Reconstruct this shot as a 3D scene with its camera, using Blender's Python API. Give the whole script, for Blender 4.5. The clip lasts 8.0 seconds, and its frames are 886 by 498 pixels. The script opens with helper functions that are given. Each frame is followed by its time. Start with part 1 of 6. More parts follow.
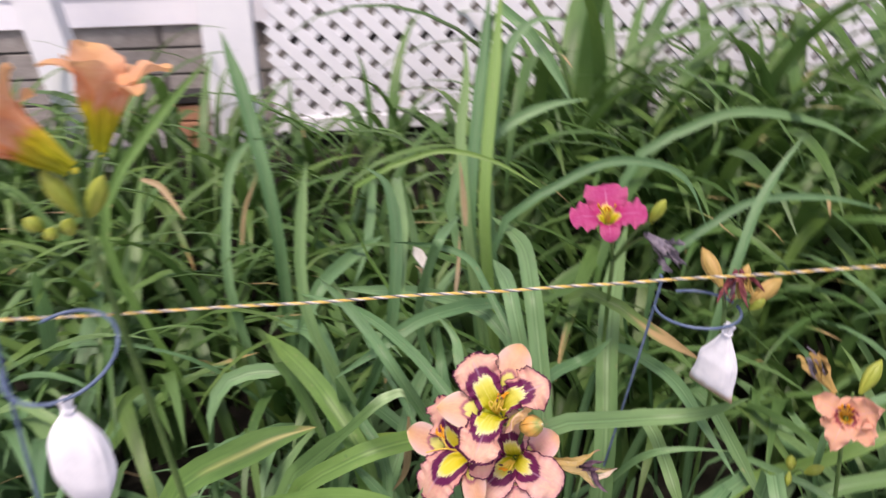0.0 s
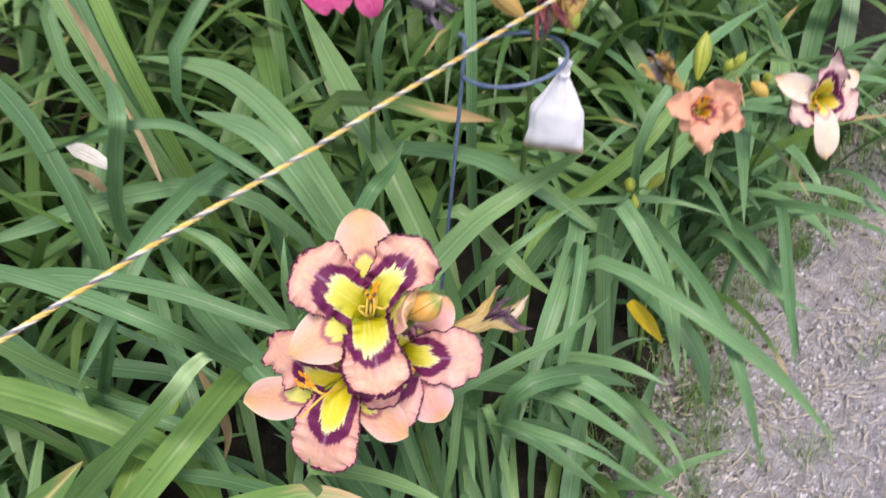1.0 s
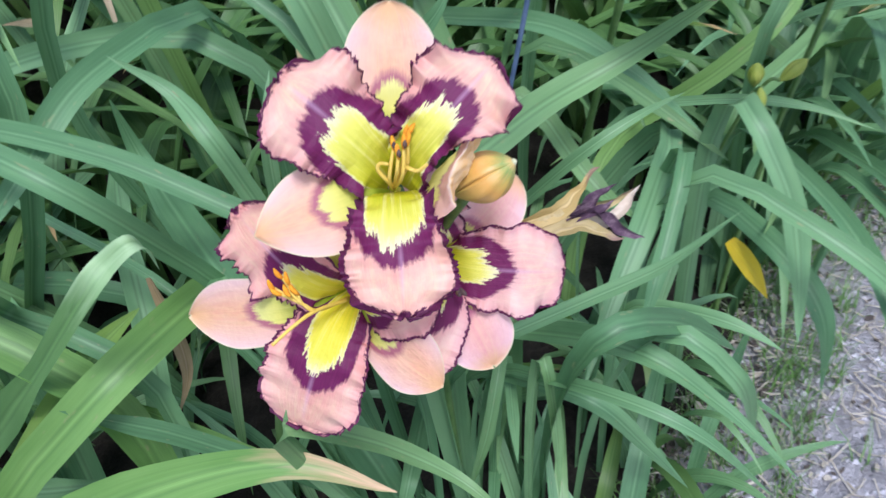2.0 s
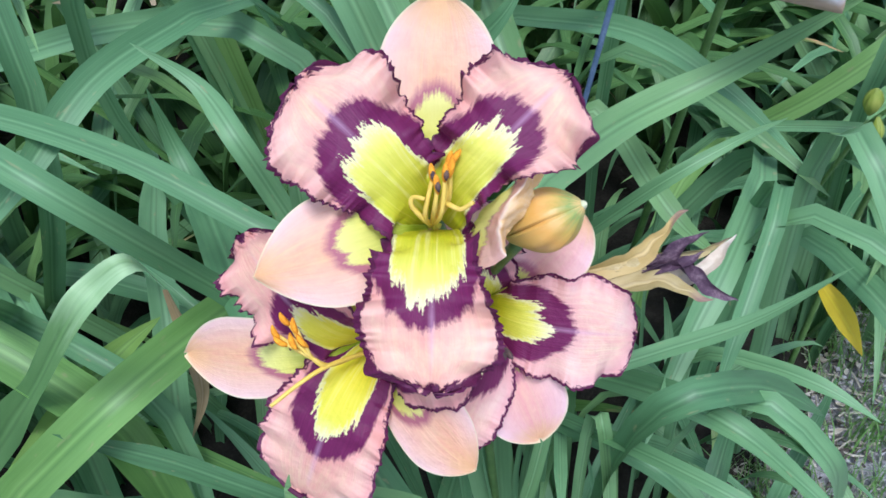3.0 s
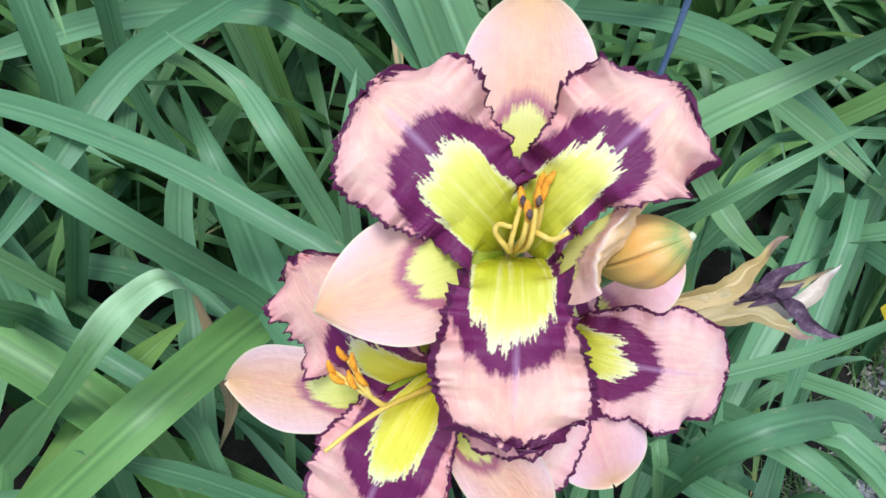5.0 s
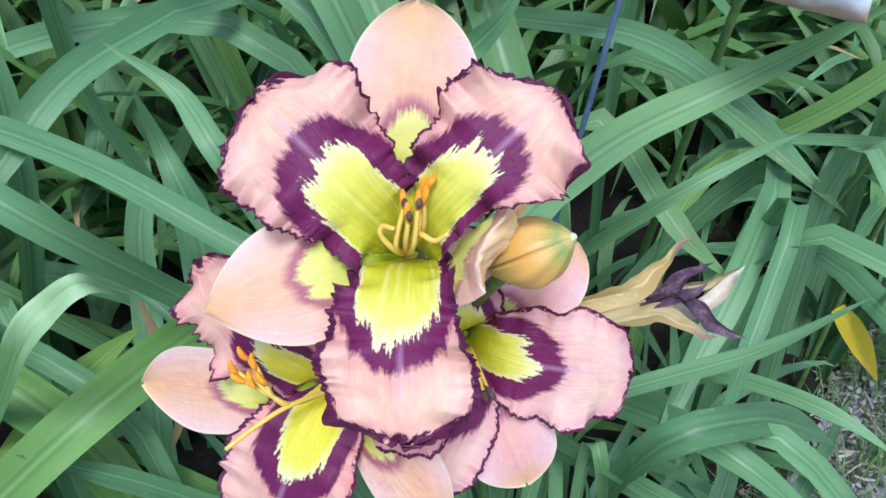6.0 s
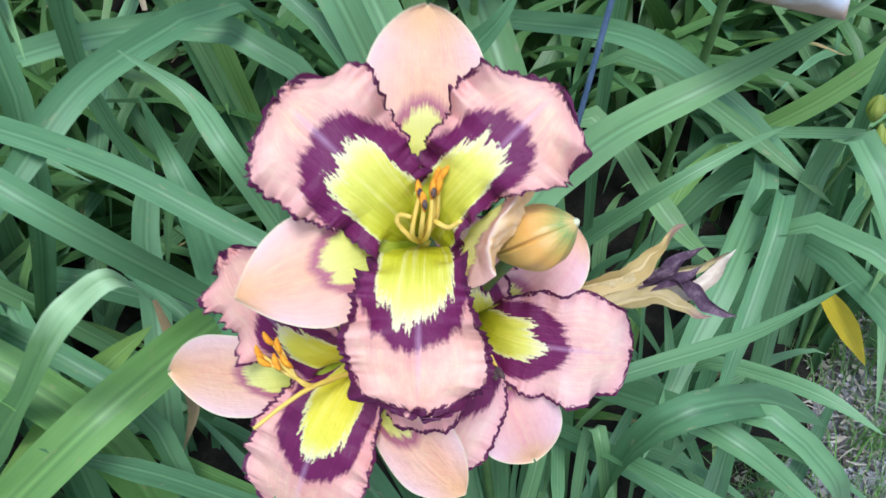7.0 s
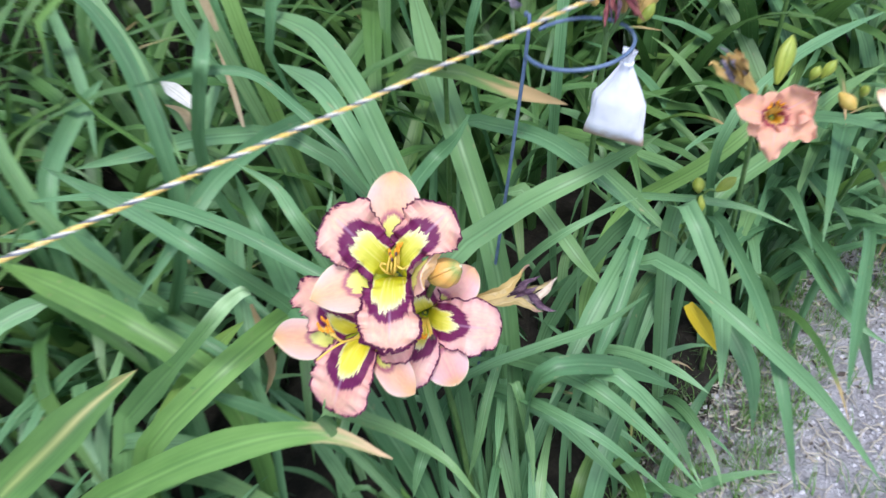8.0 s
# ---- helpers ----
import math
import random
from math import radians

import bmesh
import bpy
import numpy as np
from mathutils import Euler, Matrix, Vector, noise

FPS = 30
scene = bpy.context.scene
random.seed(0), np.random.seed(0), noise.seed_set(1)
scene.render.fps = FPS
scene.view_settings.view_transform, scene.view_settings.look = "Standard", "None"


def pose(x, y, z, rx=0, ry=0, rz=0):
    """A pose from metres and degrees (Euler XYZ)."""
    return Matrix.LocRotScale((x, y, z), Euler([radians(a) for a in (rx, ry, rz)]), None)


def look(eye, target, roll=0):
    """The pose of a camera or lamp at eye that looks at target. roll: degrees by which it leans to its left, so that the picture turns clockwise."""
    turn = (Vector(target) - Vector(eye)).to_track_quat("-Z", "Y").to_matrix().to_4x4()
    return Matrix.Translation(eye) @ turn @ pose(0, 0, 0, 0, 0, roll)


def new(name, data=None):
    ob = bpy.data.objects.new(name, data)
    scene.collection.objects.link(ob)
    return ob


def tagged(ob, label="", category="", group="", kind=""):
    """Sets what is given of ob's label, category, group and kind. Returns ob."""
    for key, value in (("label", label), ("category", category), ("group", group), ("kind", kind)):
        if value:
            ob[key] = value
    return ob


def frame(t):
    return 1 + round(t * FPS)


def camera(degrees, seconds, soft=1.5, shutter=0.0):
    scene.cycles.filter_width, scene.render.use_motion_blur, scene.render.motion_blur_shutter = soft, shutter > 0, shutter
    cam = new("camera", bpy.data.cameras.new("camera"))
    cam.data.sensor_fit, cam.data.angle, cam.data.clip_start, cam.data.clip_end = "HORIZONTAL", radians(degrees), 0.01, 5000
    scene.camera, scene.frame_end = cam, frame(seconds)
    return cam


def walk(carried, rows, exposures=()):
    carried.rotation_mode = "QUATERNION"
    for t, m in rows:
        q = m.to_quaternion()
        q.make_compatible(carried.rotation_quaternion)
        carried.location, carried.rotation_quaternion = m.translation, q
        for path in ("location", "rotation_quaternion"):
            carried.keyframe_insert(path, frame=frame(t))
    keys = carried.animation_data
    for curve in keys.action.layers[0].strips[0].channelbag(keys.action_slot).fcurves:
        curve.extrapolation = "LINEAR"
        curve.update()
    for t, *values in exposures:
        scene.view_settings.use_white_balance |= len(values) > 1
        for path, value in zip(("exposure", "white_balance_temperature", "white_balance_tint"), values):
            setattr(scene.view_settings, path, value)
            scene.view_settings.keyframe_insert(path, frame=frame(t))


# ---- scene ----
cam = camera(59.7, 8.0, shutter=0.5)
PATH = [
    (0, (0.057, -0.04, 1.258), (-0.066, 1.799, 0.482), -1.2),
    (0.3, (0.006, 0.095, 1.263), (0.119, 1.848, 0.309), -5.2),
    (0.5, (-0.024, 0.167, 1.24), (0.311, 1.806, 0.145), -6.7),
    (1, (-0.075, 0.313, 1.157), (0.597, 1.668, -0.152), -11.7),
    (1.3, (-0.084, 0.382, 1.099), (0.603, 1.691, -0.249), -11.1),
    (1.5, (-0.076, 0.417, 1.052), (0.593, 1.72, -0.31), -10.0),
    (1.7, (-0.062, 0.438, 0.999), (0.583, 1.75, -0.366), -9.6),
    (2.8, (-0.012, 0.516, 0.91), (0.457, 1.928, -0.426), -9.6),
    (3, (-0.007, 0.525, 0.909), (0.451, 1.932, -0.437), -9.5),
    (3.5, (-0.016, 0.556, 0.904), (0.444, 1.951, -0.453), -8.3),
    (4, (-0.024, 0.574, 0.902), (0.409, 1.968, -0.465), -8.6),
    (4.5, (-0.022, 0.574, 0.897), (0.393, 1.965, -0.48), -8.9),
    (5.8, (0.01, 0.554, 0.901), (0.434, 1.967, -0.45), -9.2),
    (6, (0.017, 0.549, 0.897), (0.446, 1.961, -0.453), -9.1),
    (6.2, (0.017, 0.549, 0.897), (0.45, 1.944, -0.469), -9.2),
    (6.5, (0.014, 0.546, 0.894), (0.455, 1.953, -0.457), -9.3),
    (7, (0.003, 0.534, 0.907), (0.455, 1.943, -0.439), -9.6),
    (7.5, (-0.011, 0.468, 0.998), (0.438, 1.878, -0.348), -10.7),
    (7.7, (-0.015, 0.39, 1.049), (0.437, 1.823, -0.272), -10.7),
    (8, (-0.017, 0.258, 1.154), (0.37, 1.722, -0.152), -11.5),
]
EXPOSURES = [(0.0, 0.72, 7000, 26), (0.5, 0.84, 7900, 29), (1.0, 0.86, 6650, 19), (1.6, 0.88, 5750, 17), (3.0, 0.88, 5330, 11), (7.0, 0.88, 5330, 10), (7.5, 0.90, 5650, 12), (8.0, 1.03, 5700, 13)]
walk(cam, [(t, look(eye, target, roll)) for t, eye, target, roll in PATH], EXPOSURES)

# ---- light ----
world = bpy.data.worlds.new("world")
scene.world = world
world.use_nodes = True
wn, wl = world.node_tree.nodes, world.node_tree.links
sky = wn.new("ShaderNodeTexSky")
sky.sky_type, sky.sun_disc = "NISHITA", False
sky.sun_elevation, sky.sun_rotation = radians(62), radians(192)
sky.air_density, sky.dust_density, sky.ozone_density = 1.0, 3.0, 1.0
wn["Background"].inputs["Strength"].default_value = 0.10
wl.new(sky.outputs["Color"], wn["Background"].inputs["Color"])
sun = new("sun", bpy.data.lights.new("sun", "SUN"))
sun.data.energy, sun.data.angle, sun.data.color = 1.7, radians(16), (1.0, 0.95, 0.87)
sun.matrix_world = look((-0.36, -1.68, 3.3), (0, 0, 0))


# ---- materials ----
class Nodes:
    """Small helper to write node trees in a line each."""

    def __init__(self, name):
        self.mat = bpy.data.materials.new(name)
        self.mat.use_nodes = True
        self.nt = self.mat.node_tree
        self.bsdf = self.nt.nodes["Principled BSDF"]
        self.out = self.nt.nodes["Material Output"]

    def add(self, kind, **inputs):
        n = self.nt.nodes.new(kind)
        for k, v in inputs.items():
            self.put(n.inputs[k.replace("_", " ")], v)
        return n

    def put(self, sock, v):
        if isinstance(v, bpy.types.NodeSocket):
            self.nt.links.new(v, sock)
        else:
            sock.default_value = v

    def math(self, op, a, b=0.0, c=0.0, clamp=False):
        n = self.nt.nodes.new("ShaderNodeMath")
        n.operation, n.use_clamp = op, clamp
        for i, v in enumerate((a, b, c)):
            self.put(n.inputs[i], v)
        return n.outputs[0]

    def mix(self, fac, a, b, blend="MIX"):
        n = self.nt.nodes.new("ShaderNodeMix")
        n.data_type, n.blend_type = "RGBA", blend
        self.put(n.inputs[0], fac)
        self.put(n.inputs[6], a if not isinstance(a, tuple) else (*a, 1))
        self.put(n.inputs[7], b if not isinstance(b, tuple) else (*b, 1))
        return n.outputs[2]

    def ramp(self, fac, stops, interp="LINEAR"):
        n = self.nt.nodes.new("ShaderNodeValToRGB")
        n.color_ramp.interpolation = interp
        e = n.color_ramp.elements
        while len(e) < len(stops):
            e.new(0.5)
        for el, (p, c) in zip(e, stops):
            el.position, el.color = p, (*c, 1)
        self.put(n.inputs[0], fac)
        return n.outputs[0]

    def noise(self, vec, scale, detail=3.0, rough=0.55):
        n = self.add("ShaderNodeTexNoise", Scale=scale, Detail=detail, Roughness=rough)
        if vec is not None:
            self.put(n.inputs["Vector"], vec)
        return n.outputs["Fac"]

    def uv(self):
        n = self.nt.nodes.new("ShaderNodeUVMap")
        s = self.nt.nodes.new("ShaderNodeSeparateXYZ")
        self.nt.links.new(n.outputs[0], s.inputs[0])
        return s.outputs[0], s.outputs[1]

    def vec(self, x, y, z=0.0):
        n = self.nt.nodes.new("ShaderNodeCombineXYZ")
        for i, v in enumerate((x, y, z)):
            self.put(n.inputs[i], v)
        return n.outputs[0]

    def obj(self):
        return self.nt.nodes.new("ShaderNodeTexCoord").outputs["Object"]

    def rnd(self):
        return self.nt.nodes.new("ShaderNodeObjectInfo").outputs["Random"]

    def bump(self, height, strength, dist):
        n = self.add("ShaderNodeBump", Height=height, Strength=strength, Distance=dist)
        self.nt.links.new(n.outputs[0], self.bsdf.inputs["Normal"])

    def set(self, **inputs):
        for k, v in inputs.items():
            if isinstance(v, tuple) and len(v) == 3:
                v = (*v, 1)
            self.put(self.bsdf.inputs[k.replace("_", " ")], v)
        return self

    def thin(self, amount, color):
        """Lets light through a thin sheet."""
        t = self.nt.nodes.new("ShaderNodeBsdfTranslucent")
        self.put(t.inputs["Color"], color)
        m = self.nt.nodes.new("ShaderNodeMixShader")
        m.inputs[0].default_value = amount
        self.nt.links.new(self.bsdf.outputs[0], m.inputs[1])
        self.nt.links.new(t.outputs[0], m.inputs[2])
        self.nt.links.new(m.outputs[0], self.out.inputs["Surface"])
        return self.mat


def leaf_material(name, dark, mid, light, tip=None, start=0.80, rib_tint=None):
    n = Nodes(name)
    u, v = n.uv()
    r = n.rnd()
    streak = n.noise(n.vec(n.math("MULTIPLY_ADD", u, 26.0, n.math("MULTIPLY", r, 50.0)), n.math("MULTIPLY", v, 2.2), r), 1.0, 3.0)
    vein = n.noise(n.vec(n.math("MULTIPLY_ADD", u, 70.0, n.math("MULTIPLY", r, 90.0)), n.math("MULTIPLY", v, 1.5), r), 1.0, 2.0)
    blot = n.noise(n.vec(n.math("MULTIPLY", u, 2.0), n.math("MULTIPLY", v, 7.0), n.math("MULTIPLY", r, 30.0)), 1.3, 3.0)
    f = n.math("ADD", n.math("ADD", n.math("MULTIPLY", streak, 0.22), n.math("MULTIPLY", vein, 0.10)), n.math("ADD", n.math("MULTIPLY", blot, 0.40), n.math("MULTIPLY_ADD", r, 0.28, 0.02)))
    col = n.ramp(f, [(0.14, dark), (0.45, mid), (0.82, light)])
    # some leaves, and the ends of others, lean to yellow
    hue = n.math("FRACT", n.math("MULTIPLY", r, 7.31))
    sere = n.math("MULTIPLY", n.math("ADD", n.math("MULTIPLY_ADD", hue, 1.2, -0.84), n.math("MULTIPLY_ADD", v, 0.35, -0.15)), 1.0, clamp=True)
    col = n.mix(n.math("MULTIPLY", sere, 0.75), col, (light[0] * 1.15, light[1] * 0.95, light[2] * 0.50))
    off = n.math("ABSOLUTE", n.math("SUBTRACT", u, 0.5))
    rib = n.math("SUBTRACT", 1.0, n.math("MULTIPLY", off, 22.0), clamp=True)
    col = n.mix(n.math("MULTIPLY", rib, 0.28), col, tuple(min(1.0, c * 1.25) for c in light))
    # shade in the fold on either side of the rib, painted dark
    groove_shade = n.math("SUBTRACT", 1.0, n.math("ABSOLUTE", n.math("MULTIPLY_ADD", off, 16.0, -1.6)), clamp=True)
    col = n.mix(n.math("MULTIPLY", groove_shade, 0.38), col, dark)
    if rib_tint:
        band = n.math("SUBTRACT", 1.0, n.math("MULTIPLY", off, 7.0), clamp=True)
        reach = n.math("MULTIPLY", n.math("SUBTRACT", n.math("MULTIPLY_ADD", blot, 0.25, v), 0.80), 4.0, clamp=True)
        col = n.mix(n.math("MULTIPLY", n.math("MULTIPLY", band, reach), 0.8), col, rib_tint)
    if tip:
        lim = n.math("MULTIPLY_ADD", blot, -0.30, n.math("ADD", v, 0.15 - start))
        dry = n.math("MULTIPLY", lim, 12.0, clamp=True)
        col = n.mix(dry, col, tip)
    else:
        spot = n.math("MULTIPLY", n.math("SUBTRACT", n.noise(n.vec(n.math("MULTIPLY", u, 3.0), n.math("MULTIPLY", v, 30.0), n.math("MULTIPLY", r, 90.0)), 1.6, 2.0), 0.68), 12.0, clamp=True)
        col = n.mix(n.math("MULTIPLY", spot, 0.6), col, (0.34, 0.32, 0.16))
    n.set(Base_Color=col, Roughness=n.math("MULTIPLY_ADD", streak, 0.16, 0.36), Specular_IOR_Level=0.5)
    n.bump(n.math("ADD", n.math("MULTIPLY", streak, 0.5), n.math("MULTIPLY", vein, 0.35)), 0.30, 0.0016)
    return n.thin(0.22, n.mix(0.55, col, (0.15, 0.30, 0.055)))


M_LEAF = leaf_material("leaf", (0.034, 0.088, 0.036), (0.116, 0.255, 0.110), (0.250, 0.440, 0.204))
# same leaf in darker colours: the dimmer back of the bed, shade in the colour
M_LEAF_FAR_SHADE = leaf_material("leaf_far_shade", (0.024, 0.066, 0.019), (0.074, 0.168, 0.044), (0.165, 0.310, 0.095))
M_LEAF_WARM = leaf_material("leaf_yellow_green", (0.055, 0.135, 0.034), (0.158, 0.312, 0.074), (0.295, 0.490, 0.145))
M_LEAF_RIB = leaf_material("leaf_yellow_rib", (0.055, 0.135, 0.032), (0.155, 0.310, 0.072), (0.290, 0.480, 0.140), (0.56, 0.36, 0.15), 0.97, rib_tint=(0.72, 0.62, 0.22))
M_LEAF_TIP = leaf_material("leaf_dry_tip", (0.040, 0.095, 0.022), (0.085, 0.180, 0.040), (0.170, 0.300, 0.095), (0.52, 0.36, 0.17), 0.87)
M_LEAF_TIP_WARM = leaf_material("leaf_warm_dry_tip", (0.055, 0.135, 0.030), (0.155, 0.310, 0.072), (0.290, 0.480, 0.140), (0.66, 0.46, 0.27), 0.90)
M_LEAF_DRY = leaf_material("leaf_dry", (0.20, 0.13, 0.06), (0.38, 0.27, 0.14), (0.58, 0.47, 0.30))
M_LEAF_PALE = leaf_material("leaf_bleached", (0.26, 0.27, 0.18), (0.52, 0.50, 0.42), (0.76, 0.74, 0.70))
# the pale end holds the sky's light on the folded leaf
M_LEAF_LIT_FLAP = leaf_material("leaf_lit_fold", (0.045, 0.115, 0.034), (0.125, 0.270, 0.080), (0.240, 0.430, 0.150), (0.40, 0.58, 0.30), 0.84)
M_LEAF_YELLOW = leaf_material("leaf_yellow", (0.80, 0.54, 0.01), (0.88, 0.64, 0.012), (0.92, 0.72, 0.03))


def petal_material(name, sepal, body, body_edge, throat=(0.36, 0.46, 0.012), yellow=(0.82, 0.79, 0.17), eye=(0.105, 0.009, 0.062), rim=None, zone=0.575, band=0.125, sides=0.55, cream=(0.88, 0.86, 0.46), broad=0.80, deep=0.25, under=None, hem_width=1.9):
    n = Nodes(name)
    u, v = n.uv()
    r = n.rnd()
    off = n.math("MULTIPLY", r, 40.0)
    ray = n.noise(n.vec(n.math("MULTIPLY_ADD", u, 22.0, off), n.math("MULTIPLY", v, 1.6), r), 1.0, 2.0, 0.6)
    vein = n.noise(n.vec(n.math("MULTIPLY_ADD", u, 46.0, off), n.math("MULTIPLY", v, 2.2), r), 1.0, 3.0, 0.6)
    cell = n.noise(n.vec(n.math("MULTIPLY_ADD", u, 9.0, off), n.math("MULTIPLY", v, 9.0)), 1.4, 4.0, 0.6)
    fringe = n.noise(n.vec(n.math("MULTIPLY_ADD", u, 40.0, off), n.math("MULTIPLY", v, 44.0)), 1.0, 3.0, 0.62)
    crease = n.noise(n.vec(n.math("MULTIPLY", u, 5.0), n.math("MULTIPLY_ADD", v, 26.0, off)), 1.0, 2.0, 0.5)
    uu = n.math("ABSOLUTE", n.math("MULTIPLY_ADD", u, 2.0, -1.0))
    z0, z1 = zone, zone + band
    jag = n.math("ADD", n.math("ADD", n.math("MULTIPLY_ADD", ray, 0.17, -0.085), n.math("MULTIPLY_ADD", vein, 0.08, -0.04)), n.math("MULTIPLY_ADD", fringe, 0.11, -0.055))
    lobe = n.noise(n.vec(n.math("MULTIPLY_ADD", u, 8.0, off), n.math("MULTIPLY", v, 0.8), off), 1.0, 1.0, 0.5)
    jag = n.math("ADD", jag, n.math("MULTIPLY_ADD", lobe, 0.15, -0.075))
    far = n.math("POWER", n.math("DIVIDE", v, z0), 2.2)
    wide = n.math("POWER", n.math("DIVIDE", uu, broad), 2.2)
    if sepal:
        jag = n.math("MULTIPLY", jag, 0.55)
    inner = n.math("MULTIPLY_ADD", n.math("POWER", n.math("ADD", far, wide), 1 / 2.2), z0, jag)
    far = n.math("POWER", n.math("DIVIDE", v, z1), 2.0)
    wide = n.math("POWER", n.math("DIVIDE", uu, broad + 0.38), 2.0)
    outer = n.math("MULTIPLY_ADD", n.math("POWER", n.math("ADD", far, wide), 0.5), z1, n.math("MULTIPLY", jag, 0.45))
    # body: cream and peach, paler lavender sides, crumpled tone, fine veins
    tone = n.math("MULTIPLY", n.math("SUBTRACT", cell, 0.38), 4.0, clamp=True)
    flesh = n.mix(tone, body_edge, body)
    warm = n.math("MULTIPLY", n.math("SUBTRACT", ray, 0.46), 2.4, clamp=True)
    flesh = n.mix(n.math("MULTIPLY", warm, 0.6), flesh, tuple(min(0.9, c * k) for c, k in zip(body, (1.05, 1.22, 1.02))))
    pale = tuple(min(0.93, 0.50 * c + 0.50 * w) for c, w in zip(body, (0.97, 0.80, 0.96) if sepal else (0.96, 0.70, 0.72)))
    flesh = n.mix(n.math("MULTIPLY", n.math("POWER", uu, 1.6), sides), flesh, pale)
    if rim or sepal:
        # cream highlights of the crumpled surface, painted in as pale patches
        bloom = n.math("MULTIPLY", n.math("SUBTRACT", n.noise(n.obj(), 48.0, 3.0, 0.55), 0.47), 4.5, clamp=True)
        flesh = n.mix(n.math("MULTIPLY", bloom, 0.50), flesh, tuple(min(0.95, c * k) for c, k in zip(body, (1.02, 1.20, 1.40))))
    if sepal:
        ember = n.math("MULTIPLY", n.math("SUBTRACT", n.math("MULTIPLY_ADD", ray, 0.10, v), 0.90), 9.0, clamp=True)
        flesh = n.mix(n.math("MULTIPLY", ember, 0.7), flesh, (0.88, 0.52, 0.24))
    streak = n.math("MULTIPLY", n.math("SUBTRACT", vein, 0.54), 2.4, clamp=True)
    flesh = n.mix(n.math("MULTIPLY", streak, 0.34 if sepal else 0.22), flesh, tuple(c * k for c, k in zip(body, (0.90, 0.70, 0.66))))
    # throat and yellow
    gold = n.ramp(v, [(z0 * deep, throat), (z0 * (0.45 + 0.55 * deep), tuple(0.5 * a + 0.5 * b for a, b in zip(throat, yellow))), (z0 * (0.75 + 0.2 * deep), yellow), (z0 * 1.02, cream)])
    gold = n.mix(n.math("MULTIPLY", streak, 0.30), gold, tuple(c * k for c, k in zip(yellow, (0.84, 0.90, 0.45))))
    # green veins run out of the throat and fade, between paler ribs
    deepness = n.math("SUBTRACT", 1.0, n.math("DIVIDE", v, z0 * 0.92), clamp=True)
    green = n.math("MULTIPLY", n.math("SUBTRACT", ray, 0.47), 5.0, clamp=True)
    gold = n.mix(n.math("MULTIPLY", n.math("MULTIPLY", green, n.math("POWER", deepness, 0.8)), 0.6), gold, tuple(c * k for c, k in zip(throat, (0.66, 0.84, 0.8))))
    pale_rib = n.math("MULTIPLY", n.math("SUBTRACT", 0.46, ray), 5.0, clamp=True)
    gold = n.mix(n.math("MULTIPLY", pale_rib, 0.45), gold, cream)
    purple = n.mix(n.math("MULTIPLY", n.math("SUBTRACT", vein, 0.42), 1.6, clamp=True), eye, tuple(min(1, c * 1.45) for c in eye))
    blush = tuple(0.78 * b * k + 0.22 * e for b, k, e in zip(body, (1.0, 0.72, 0.95), eye))
    if sepal:
        ring = n.math("MULTIPLY", n.math("SUBTRACT", inner, z0), 30.0, clamp=True)
        reach, steep = (0.012, 45.0) if under else (0.045, 20.0)
        fade = n.math("MULTIPLY", n.math("SUBTRACT", outer, z0 + reach), steep, clamp=True)
        veil = tuple(0.30 * b + 0.70 * e for b, e in zip(body, eye))
        col = n.mix(ring, gold, n.mix(fade, veil, flesh))
    else:
        soft = n.math("MULTIPLY", n.math("SUBTRACT", outer, z1 - 0.02), 30.0, clamp=True)
        near = n.math("MULTIPLY", n.math("SUBTRACT", z1 + 0.10, outer), 9.0, clamp=True)
        flesh = n.mix(n.math("MULTIPLY", near, 0.62), flesh, blush)
        if rim:
            a = n.nt.nodes.new("ShaderNodeAttribute")
            a.attribute_name = "rim"
            glow = n.math("MULTIPLY", n.math("SUBTRACT", 7.5, a.outputs["Fac"]), 0.22, clamp=True)
            flesh = n.mix(n.math("MULTIPLY", glow, n.math("MULTIPLY", ray, 1.1)), flesh, blush)
        edge = n.math("MULTIPLY", n.math("SUBTRACT", inner, z0), 60.0, clamp=True)
        lip = n.math("MULTIPLY", n.math("SUBTRACT", inner, z0 - 0.05), 22.0, clamp=True)
        gold = n.mix(n.math("MULTIPLY", lip, 0.75), gold, tuple(0.5 * c + 0.5 * k for c, k in zip(cream, (0.86, 0.80, 0.56))))
        col = n.mix(edge, gold, n.mix(soft, purple, flesh))
        zone_mid = n.ramp(v, [(z0 - 0.10, (0, 0, 0)), (z0 + 0.06, (1, 1, 1)), (z1 + 0.08, (1, 1, 1)), (0.95, (0, 0, 0))])
        mid = n.math("SUBTRACT", 1.0, n.math("MULTIPLY", uu, 15.0), clamp=True)
        col = n.mix(n.math("MULTIPLY", n.math("MULTIPLY", mid, zone_mid), 0.32), col, (0.78, 0.50, 0.72))
    if under:
        # past its fold the sepal shows a highlight painted pale and then its orange outer half
        past = n.math("MULTIPLY", n.math("SUBTRACT", v, under), 40.0, clamp=True)
        crest_light = n.math("SUBTRACT", 1.0, n.math("ABSOLUTE", n.math("MULTIPLY", n.math("SUBTRACT", v, under), 28.0)), clamp=True)
        col = n.mix(past, col, n.mix(tone, (0.86, 0.57, 0.24), (0.90, 0.66, 0.38)))
        col = n.mix(n.math("MULTIPLY", crest_light, 0.75), col, (0.92, 0.78, 0.62))
